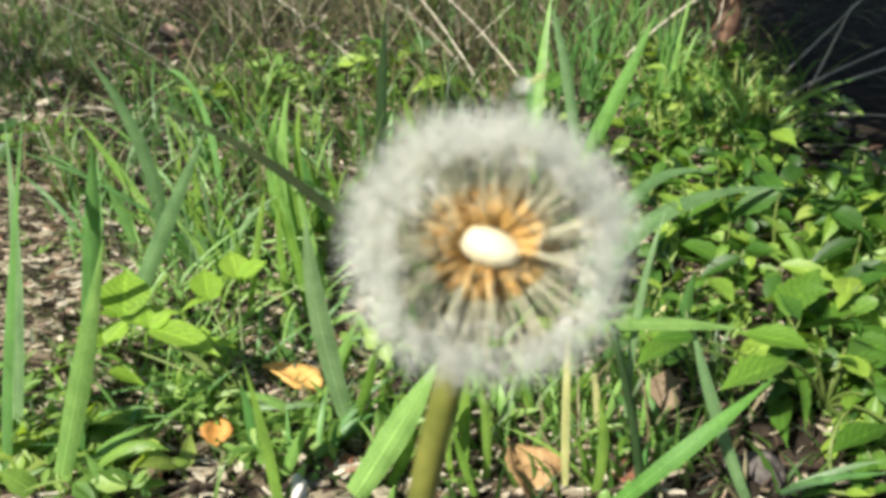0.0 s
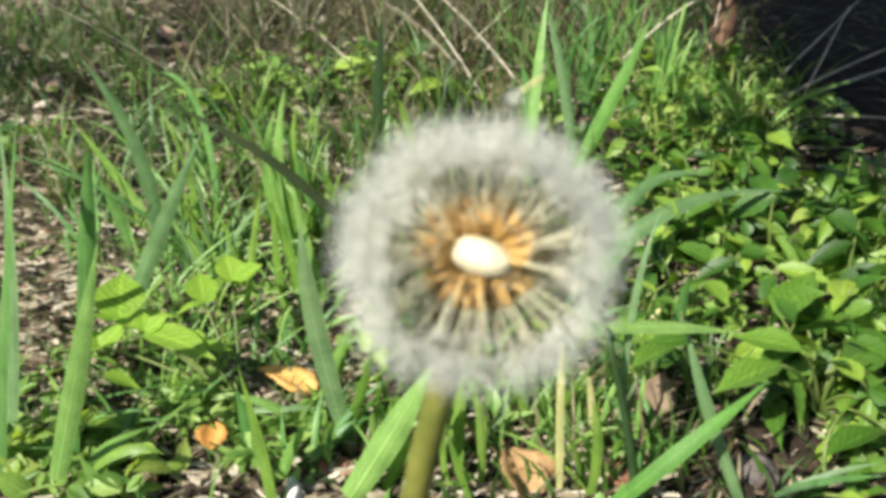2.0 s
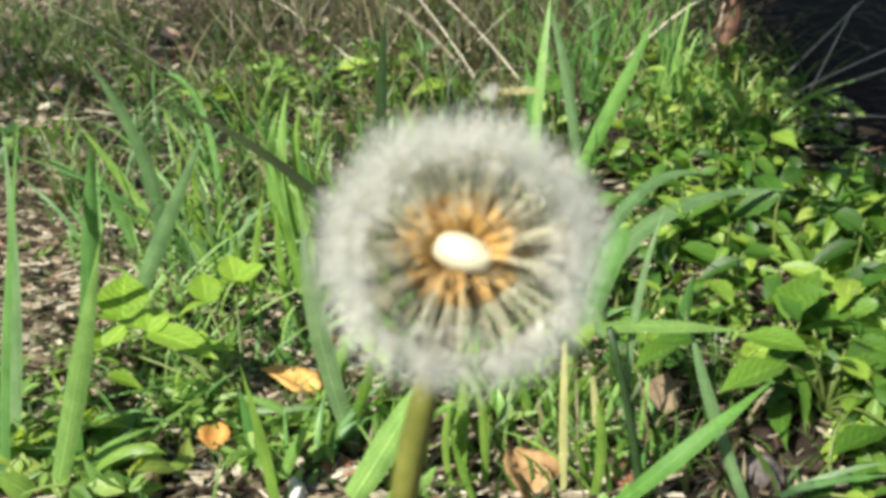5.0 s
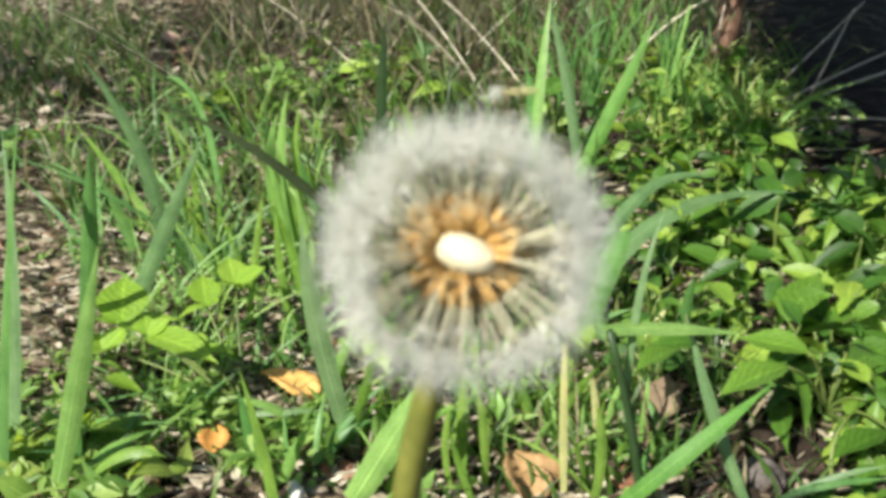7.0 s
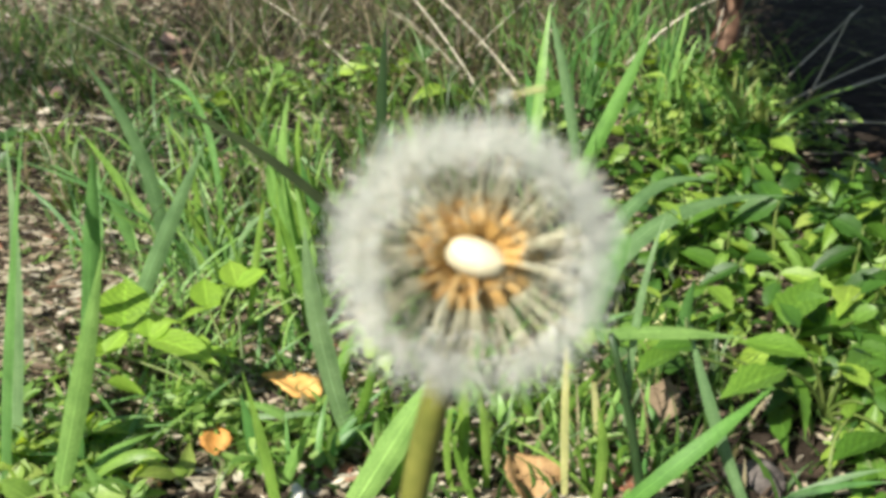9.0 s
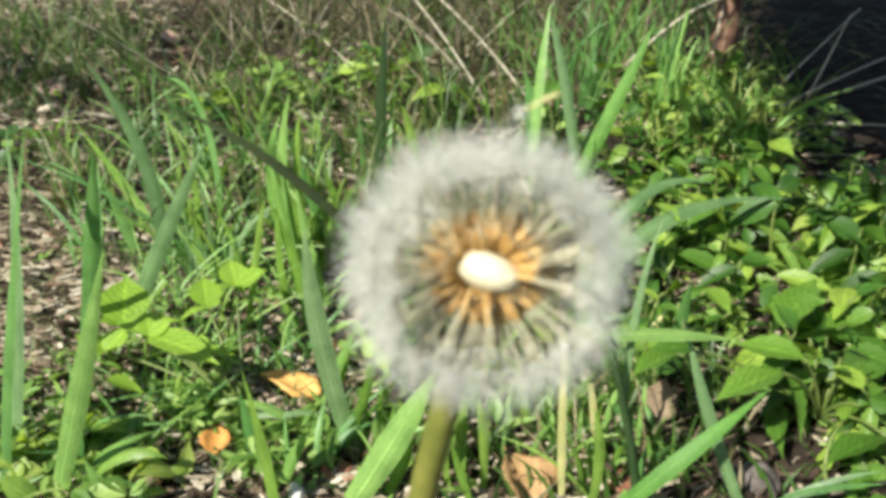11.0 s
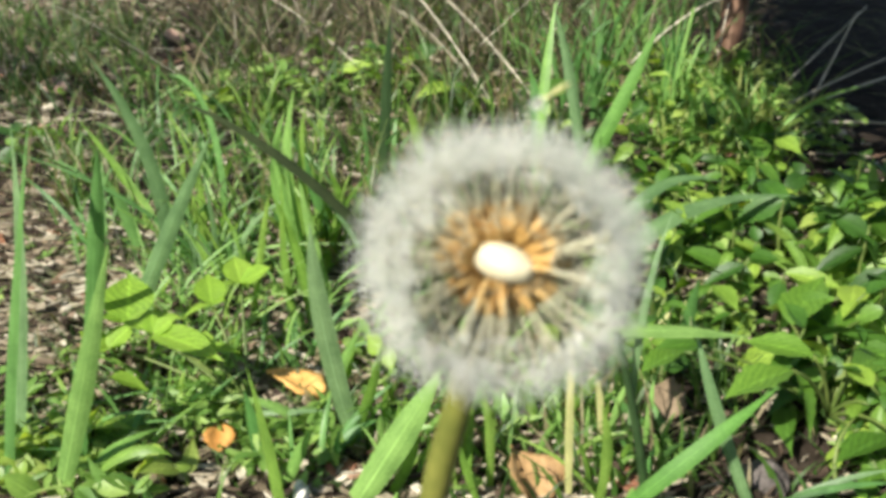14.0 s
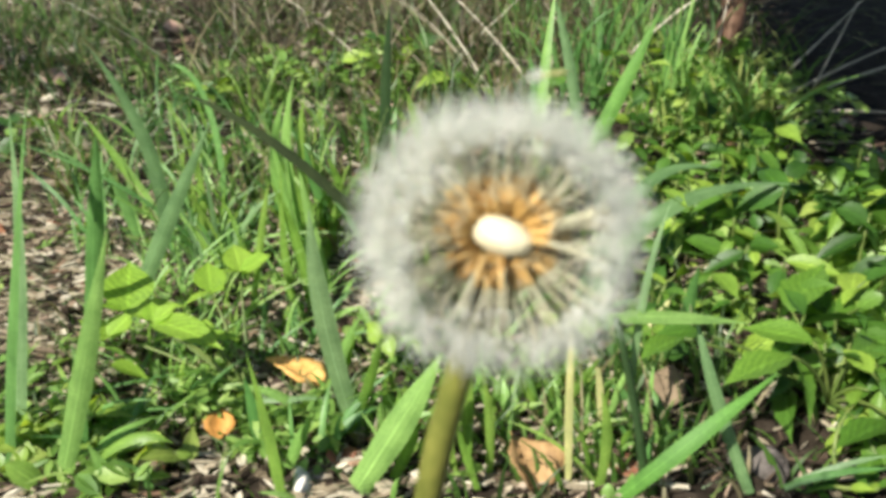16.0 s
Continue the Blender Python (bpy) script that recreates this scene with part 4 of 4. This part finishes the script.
fallen_leaf("fallen_leaf", -0.480, 0.960, 0.050, 0.032, 10, DEAD_PINK, "pinkish-brown dead leaf on litter", 0.3, 0.012, 0.4)
fallen_leaf("fallen_leaf", -0.406, 1.205, 0.034, 0.034, 40, DEAD_PINK, "pale pinkish dead leaf on litter", 0.3, 0.014, 0.7)
fallen_leaf("fallen_leaf", -0.100, 0.372, 0.020, 0.012, 110, DEAD_TAN, "small tan dead leaf", 0.4, 0.006, 0.2)
fallen_leaf("fallen_leaf", -0.36, 0.56, 0.030, 0.018, 80, DEAD_RED, "reddish-brown dead leaf on litter", 0.3, 0.008, 0.2)
fallen_leaf("fallen_leaf", -0.60, 1.13, 0.045, 0.028, 70, DEAD_TAN, "pale tan dead leaf on litter", 0.3, 0.010, 0.2)


def lump(name, x, y, sizes, mat, label, category, seed):
    bm = bmesh.new()
    bmesh.ops.create_icosphere(bm, subdivisions=3, radius=1.0)
    for v in bm.verts:
        k = 1 + 0.35 * noise.noise(v.co * 1.6 + Vector((seed, 0, 0))) + 0.12 * noise.noise(v.co * 5)
        v.co = Vector((v.co.x * sizes[0] * k, v.co.y * sizes[1] * k, v.co.z * sizes[2] * k))
    ob = part(name, bm, mat)
    ob.matrix_basis = Matrix.Translation((x, y, relief(x, y) + sizes[2] * 0.5))
    tagged(ob, label, category)


lump("stone", 0.158, 0.303, (0.016, 0.012, 0.014), STONE, "dull grey-brown stone half hidden under weeds", "stone", 3)
clod_random = random.Random(67)
for _ in range(16):
    u, v, k = clod_random.uniform(0.115, 0.195), clod_random.uniform(0.285, 0.365), clod_random.uniform(0.003, 0.0075)
    lump("soil_clod", u, v, (k * clod_random.uniform(0.9, 1.5), k, k * 0.8), SOIL, "crumbly dark clod of soil under weeds", "soil clod", clod_random.uniform(0, 50))
lump("pale_chip", -0.0685, 0.282, (0.0045, 0.007, 0.009), CHALK, "small white chip on litter", "chip", 9)


def straw(a, b, sag, radius, label="bleached straw stem leaning over dark ground"):
    a, b = Vector(a), Vector(b)
    bm = bmesh.new()
    mid = a.lerp(b, 0.5) + Vector((0, 0, sag))
    tube(bm, [bezier(a, mid, b, i / 10) for i in range(11)], [radius * (1 - 0.05 * i) for i in range(11)], 6)
    ob = part("straw_stem", bm, BLEACHED_LIT)
    tagged(ob, label, "straw", "straw stems")


straw((0.350, 0.850, 0.003), (0.62, 1.00, 0.060), 0.012, 0.0015)
straw((0.362, 0.845, 0.003), (0.63, 0.97, 0.040), 0.014, 0.0015)
straw((0.403, 0.953, 0.003), (0.52, 1.02, 0.09), 0.0, 0.0014)
straw((0.385, 0.826, 0.004), (0.50, 0.80, 0.008), 0.006, 0.0015)
straw((0.215, 0.93, 0.040), (0.40, 1.02, 0.105), 0.055, 0.0016, "bleached straw stem arching in tall grass")
straw((0.10, 0.92, 0.004), (-0.06, 1.12, 0.12), 0.03, 0.0014, "thin brown straw stem leaning in far grass")
straw((0.05, 0.90, 0.004), (-0.07, 1.05, 0.13), 0.02, 0.0014, "thin brown straw stem leaning in far grass")
straw((-0.10, 1.0, 0.004), (-0.30, 1.15, 0.10), 0.03, 0.0014, "thin brown straw stem leaning in far grass")
straw((0.300, 0.90, 0.003), (0.318, 0.93, 0.11), 0.0, 0.0012, "thin bleached stem in tall grass")
straw((0.42, 0.90, 0.003), (0.465, 0.93, 0.10), 0.0, 0.0012, "thin bleached stem leaning over dark ground")
straw_random = random.Random(19)
for _ in range(16):
    u, v = straw_random.uniform(-0.38, 0.22), straw_random.uniform(0.95, 1.3)
    straw((u, v, 0.003), (u + straw_random.gauss(0, 0.10), v + straw_random.uniform(0, 0.08), straw_random.uniform(0.06, 0.14)), straw_random.uniform(0, 0.03), straw_random.uniform(0.0007, 0.0012), "thin dried stem leaning in far grass")


# ---- the dandelion ----
FOOT = Vector((-0.022, 0.116, 0))
HEART = Vector((0.0067, 0.1100, 0.2211))
LOOSE = Vector((0.0118, 0.1193, 0.2440))
BALD_TURN = radians(-20)
AXIS = Vector((0.0, -0.87, 0.49)).normalized()
BALD_AXIS = Vector((0.03, -0.95, 0.30)).normalized()  # the bald side nods


def dandelion():
    flower = thing("dandelion", FOOT, "dandelion seed head with bare white receptacle on hollow stem", "dandelion")
    turn = AXIS.to_track_quat("Z", "Y").to_matrix().to_4x4()
    frame_of = Matrix.Translation(HEART) @ turn
    rng = random.Random(3)
    # hollow stem
    top = HEART - AXIS * 0.0045
    pts = [top, Vector((0.0045, 0.1120, 0.2120)), Vector((0.0012, 0.1110, 0.1965)), Vector((-0.0040, 0.1105, 0.1700)), Vector((-0.010, 0.1120, 0.1200)), Vector((-0.017, 0.1140, 0.0600)), FOOT - Vector((0, 0, 0.004))]
    fine = []
    for i in range(len(pts) - 1):
        p0, p1, p2, p3 = pts[max(i - 1, 0)], pts[i], pts[i + 1], pts[min(i + 2, len(pts) - 1)]
        for k in range(6):
            t = k / 6
            fine.append(0.5 * (2 * p1 + (p2 - p0) * t + (2 * p0 - 5 * p1 + 4 * p2 - p3) * t * t + (3 * p1 - p0 - 3 * p2 + p3) * t ** 3))
    fine.append(pts[-1])
    bm = bmesh.new()
    tube(bm, fine, [0.0019 + 0.0008 * min(1, i / 16) for i in range(len(fine))], 14)
    part("stem", bm, STEM, flower, "olive-green hollow stem")
    # bare receptacle
    bm = bmesh.new()
    bmesh.ops.create_uvsphere(bm, u_segments=28, v_segments=18, radius=1)
    for v in bm.verts:
        k = 1 + 0.05 * noise.noise(v.co * 7)
        z = v.co.z * 0.0031 if v.co.z > 0 else v.co.z * 0.0040
        v.co = Vector((v.co.x * 0.0051 * k, v.co.y * 0.0029 * k, z * k + 0.0036))
    ob = part("receptacle", bm, RECEPTACLE, flower, "bald creamy-white receptacle")
    ob.matrix_basis = Matrix.Translation(-FOOT) @ frame_of @ Matrix.Rotation(BALD_TURN, 4, "Z")
    # green cup and reflexed bracts
    bm = bmesh.new()
    bmesh.ops.create_uvsphere(bm, u_segments=20, v_segments=12, radius=1)
    for v in bm.verts:
        v.co = Vector((v.co.x * 0.0047, v.co.y * 0.0047, v.co.z * 0.0040 - 0.0020))
    ob = part("involucre", bm, GRASS_SHADE_DARK, flower, "dark green cup under the seeds")
    ob.matrix_basis = Matrix.Translation(-FOOT) @ frame_of
    bract = bmesh.new()
    ribbon(bract, (0, 0.0035, -0.002), (0, 0.0085, -0.0035), (0, 0.0075, -0.0135), 0.0022, 0.3, 8, Vector((1, 0, 0)))
    ob = part("bract", bract, BRACT, flower)
    bract_mesh = ob.data
    ob.matrix_basis = Matrix.Translation(-FOOT) @ frame_of
    for k in range(1, 14):
        placed("bract", bract_mesh, frame_of @ Matrix.Rotation(k * math.tau / 14 + rng.gauss(0, 0.06), 4, "Z"), flower)

    # longer withered bracts hung round the stem; their dark colour carries shade too
    for k in range(9):
        a = k * math.tau / 9 + 0.2
        out = Vector((math.cos(a) * 0.0045, math.sin(a) * 0.0045, 0))
        hang = HEART + Vector((-0.0015, 0.003, -0.002))
        bm = bmesh.new()
        ribbon(bm, hang, hang + out * 1.6 + Vector((0, 0, -0.003)), hang + out * rng.uniform(0.7, 1.2) + Vector((-0.002, 0, -0.0135 - rng.uniform(0, 0.003))), 0.0026, 0.3, 8, Vector((-out.y, out.x, 0)) * 200)
        part("bract", bm, BRACT, flower)

    # one seed: ribbed brown achene, thin beak, and its parachute of hairs
    def seed_mesh(length, bend, fat=1.0):
        bm = bmesh.new()
        prof = ((0.0, 0.00016), (0.0008, 0.00028), (0.0023, 0.00038), (0.0038, 0.00029), (0.0047, 0.00017))
        tube(bm, [Vector((0, 0, z)) for z, _ in prof], [w * fat for _, w in prof], 7, 0)
        tube(bm, [Vector((bend * (i / 5) ** 2, 0, 0.0046 + (length - 0.0046) * i / 5)) for i in range(6)], [0.00024, 0.00021, 0.00019, 0.00018, 0.00018, 0.00020], 5, 1)
        me = bpy.data.meshes.new("seed")
        bm.to_mesh(me)
        bm.free()
        me.materials.append(ACHENE)
        me.materials.append(BEAK)
        me.shade_smooth()
        return me

    def pappus_mesh(count, size, seed, thick=1.0):
        r = random.Random(seed)
        verts, faces = [], []
        for k in range(count):
            a = k * math.tau * 0.381966 + r.gauss(0, 0.2)
            open_angle = radians(r.uniform(48, 98))
            s = size * r.uniform(0.75, 1.12)
            out = Vector((math.cos(a), math.sin(a), 0))
            side = Vector((-math.sin(a), math.cos(a), 0))
            n0 = len(verts)
            for i in range(4):
                t = i / 3
                ang = open_angle - 0.35 * t
                p = out * (s * t * math.sin(ang)) + Vector((0, 0, s * t * math.cos(ang)))
                w = 2.6e-05 * thick * (1.15 - 0.5 * t)
                up = Vector((0, 0, 1)) if ang > 0.5 else out
                for q in (side, up * 0.87 - side * 0.5, -up * 0.87 - side * 0.5):
                    verts.append(p + q * w)
            for i in range(3):
                for q in range(3):
                    faces.append((n0 + 3 * i + q, n0 + 3 * i + (q + 1) % 3, n0 + 3 * i + 3 + (q + 1) % 3, n0 + 3 * i + 3 + q))
        me = bpy.data.meshes.new("pappus")
        me.from_pydata(verts, [], faces)
        me.materials.append(PAPPUS)
        return me

    seeds = [(seed_mesh(l, b), l, b) for l, b in ((0.0128, 0.0006), (0.0136, -0.0005), (0.0122, 0.0012), (0.0132, 0.0))]
    tufts = [pappus_mesh(70, 0.0073, 50 + k) for k in range(5)]
    sparse = [pappus_mesh(34, 0.0066, 70 + k) for k in range(4)]

    def seed_at(m, size=1.0, hairs=tufts):
        me, length, bend = rng.choice(seeds)
        ob = placed("seed", me, m @ Matrix.Diagonal((size, size, size, 1)), flower)
        hair = tagged(new("pappus", rng.choice(hairs)), kind="stuff")
        hair.parent = ob
        hair.matrix_basis = Matrix.Translation((bend, 0, length)) @ Euler((rng.gauss(0, 0.16), rng.gauss(0, 0.16), rng.uniform(0, 6))).to_matrix().to_4x4()

    # the underside towards the light has lost many of its seeds
    THIN_SIDE = (turn.inverted() @ Vector((-0.05, -0.35, -0.9))).normalized()
    GAP = (turn.inverted() @ Vector((-0.22, -0.25, -0.94))).normalized()
    total = 265
    for k in range(total):
        c = 1 - 2 * (k + 0.5) / total
        theta = math.acos(c) + rng.gauss(0, 0.05)
        phi = k * 2.399963 + rng.gauss(0, 0.05)
        phi += 0.07 * math.sin(13 * phi) * (theta < 1.5)
        if theta < radians(rng.uniform(34, 52)) or theta > radians(157):
            continue
        way = Vector((math.sin(theta) * math.cos(phi), math.sin(theta) * math.sin(phi), math.cos(theta)))
        if way.dot(THIN_SIDE) > 0.2 and theta < 1.3 and rng.random() < 0.72:
            continue
        if way.dot(GAP) > 0.82 and theta < 1.55:
            continue
        root = Vector((way.x * 0.0052, way.y * 0.0042, way.z * 0.0032 + 0.0012))
        m = frame_of @ Matrix.Translation(root) @ way.to_track_quat("Z", "Y").to_matrix().to_4x4()
        seed_at(m, rng.uniform(0.92, 1.08) * (0.955 + 0.04 * max(0.0, -way.x)), sparse if theta > 1.95 or theta < 0.85 else tufts)
    # seeds at the edge of the bald patch that have lost their hairs
    stub = seed_mesh(0.0052, 0.0002, 1.55)
    nod = Matrix.Translation(HEART) @ BALD_AXIS.to_track_quat("Z", "Y").to_matrix().to_4x4()
    for k in range(520):
        theta, phi = radians(rng.uniform(38, 92)), rng.uniform(0, math.tau)
        way = Vector((math.sin(theta) * math.cos(phi), math.sin(theta) * math.sin(phi), math.cos(theta)))
        if way.y < -0.2 and rng.random() < 0.5:
            continue
        root = Vector((way.x * 0.0054, way.y * 0.0042 + 0.0008, way.z * 0.0022 + 0.0004))
        k = rng.uniform(0.9, 1.15) * (0.66 if way.y < -0.15 else 1.05)
        placed("achene", stub, nod @ Matrix.Translation(root) @ way.to_track_quat("Z", "Y").to_matrix().to_4x4() @ Matrix.Diagonal((k, k, k, 1)), flower)
    # one loosened seed that clings to the hairs above the others and swings a little
    bm = bmesh.new()
    prof = ((0.0005, 0.00020), (0.0033, 0.00022), (0.0038, 0.00030), (0.0049, 0.00042), (0.0061, 0.00038), (0.0068, 0.00016))
    tube(bm, [Vector((z, 0, 0.0002 * math.sin(z * 400))) for z, _ in prof], [w for _, w in prof], 7)
    loose = part("loose_seed", bm, LOOSE_SEED, flower, "pale yellow loosened seed lying across the hairs")
    loose.matrix_basis = Matrix.Translation(LOOSE - FOOT)
    clot = tagged(new("pappus", pappus_mesh(130, 0.0012, 99, 9.0)), "matted white tuft of hairs", kind="stuff")
    clot.parent = loose
    clot.matrix_basis = Euler((0.3, -1.2, 0.3)).to_matrix().to_4x4()
    wisp = tagged(new("pappus", pappus_mesh(24, 0.0040, 98)), kind="stuff")
    wisp.parent = loose
    wisp.matrix_basis = Euler((0.2, -1.2, 0.2)).to_matrix().to_4x4()
    return flower, loose


flower, loose_seed = dandelion()


def motions():
    walk(flower, [(t, m) for t, m in (
        (0, pose(-0.0220, 0.1160, 0.0007, 0.00, 0.10, 0.00)),
        (0.5, pose(-0.0220, 0.1160, 0.0008, -0.10, 0.33, 0.02)),
        (1, pose(-0.0220, 0.1160, 0.0004, -0.03, 0.39, 0.02)),
        (1.5, pose(-0.0220, 0.1160, 0.0006, 0.19, 0.20, -0.02)),
        (2, pose(-0.0219, 0.1160, 0.0008, 0.11, 0.28, -0.00)),
        (2.5, pose(-0.0219, 0.1160, 0.0010, -0.11, -0.17, 0.00)),
        (3, pose(-0.0220, 0.1160, 0.0005, -0.13, 0.10, 0.02)),
        (3.5, pose(-0.0220, 0.1160, 0.0007, -0.25, -0.50, 0.00)),
        (4, pose(-0.0220, 0.1160, 0.0003, -0.10, -0.42, -0.01)),
        (6.5, pose(-0.0220, 0.1160, -0.0007, -0.33, -0.30, 0.03)),
        (7, pose(-0.0221, 0.1160, -0.0006, -0.33, -0.09, 0.04)),
        (7.5, pose(-0.0220, 0.1160, 0.0000, -0.34, -0.06, 0.04)),
        (8, pose(-0.0221, 0.1160, -0.0009, -0.03, 0.49, 0.02)),
        (8.5, pose(-0.0219, 0.1160, 0.0008, -0.02, -0.26, -0.01)),
        (9, pose(-0.0219, 0.1159, 0.0010, -0.00, -0.28, -0.01)),
        (11.5, pose(-0.0218, 0.1159, 0.0014, 0.57, 0.26, -0.06)),
        (12, pose(-0.0218, 0.1159, 0.0009, 0.54, -0.11, -0.08)),
        (12.5, pose(-0.0219, 0.1160, 0.0002, 0.33, 0.29, -0.03)),
        (13, pose(-0.0219, 0.1160, 0.0002, 0.30, 0.31, -0.03)),
        (13.5, pose(-0.0220, 0.1160, -0.0001, 0.13, 0.38, 0.01)),
        (14, pose(-0.0220, 0.1160, -0.0007, -0.05, 0.35, 0.02)),
        (14.5, pose(-0.0220, 0.1160, -0.0001, 0.02, 0.38, 0.02)),
        (15, pose(-0.0219, 0.1159, 0.0009, -0.06, 0.35, 0.02)),
        (15.5, pose(-0.0220, 0.1160, -0.0001, -0.14, 0.29, 0.03)),
        (16, pose(-0.0221, 0.1160, -0.0008, -0.14, 0.44, 0.05)),
    )])
    # the loosened seed swings round its tuft: turn about the upright, then dip
    walk(loose_seed, [(t, pose(*(LOOSE - FOOT), 0, dip, spin)) for t, dip, spin in (
        (0, -3, 52), (1, -3, 52), (1.5, -12, 34), (2, -16, 40), (3, -8, 42), (3.5, 0, 20), (4, 0, 0), (6.5, 4, 18), (7.5, -5, 15),
        (8, -14, 44), (8.5, -8, 15), (9, -4, 22), (11.5, -22, 15), (12, -14, 12), (12.5, -17, 28), (13.5, -20, 32), (14, -17, 36),
        (15, -5, 40), (15.5, 5, 36), (16, 4, 36))])
    # the folded blade springs up a little at the start
    home = dark_blade.location.copy()
    walk(dark_blade, [(0, pose(*home, 0, -2.2, 0)), (0.5, pose(*home)), (7.0, pose(*home)), (7.5, pose(*home, 0, 0.7, 0)), (13.5, pose(*home, 0, 0.3, 0)), (14, pose(*home, 0, 1.1, 0)), (16, pose(*home, 0, 0.8, 0))])


motions()
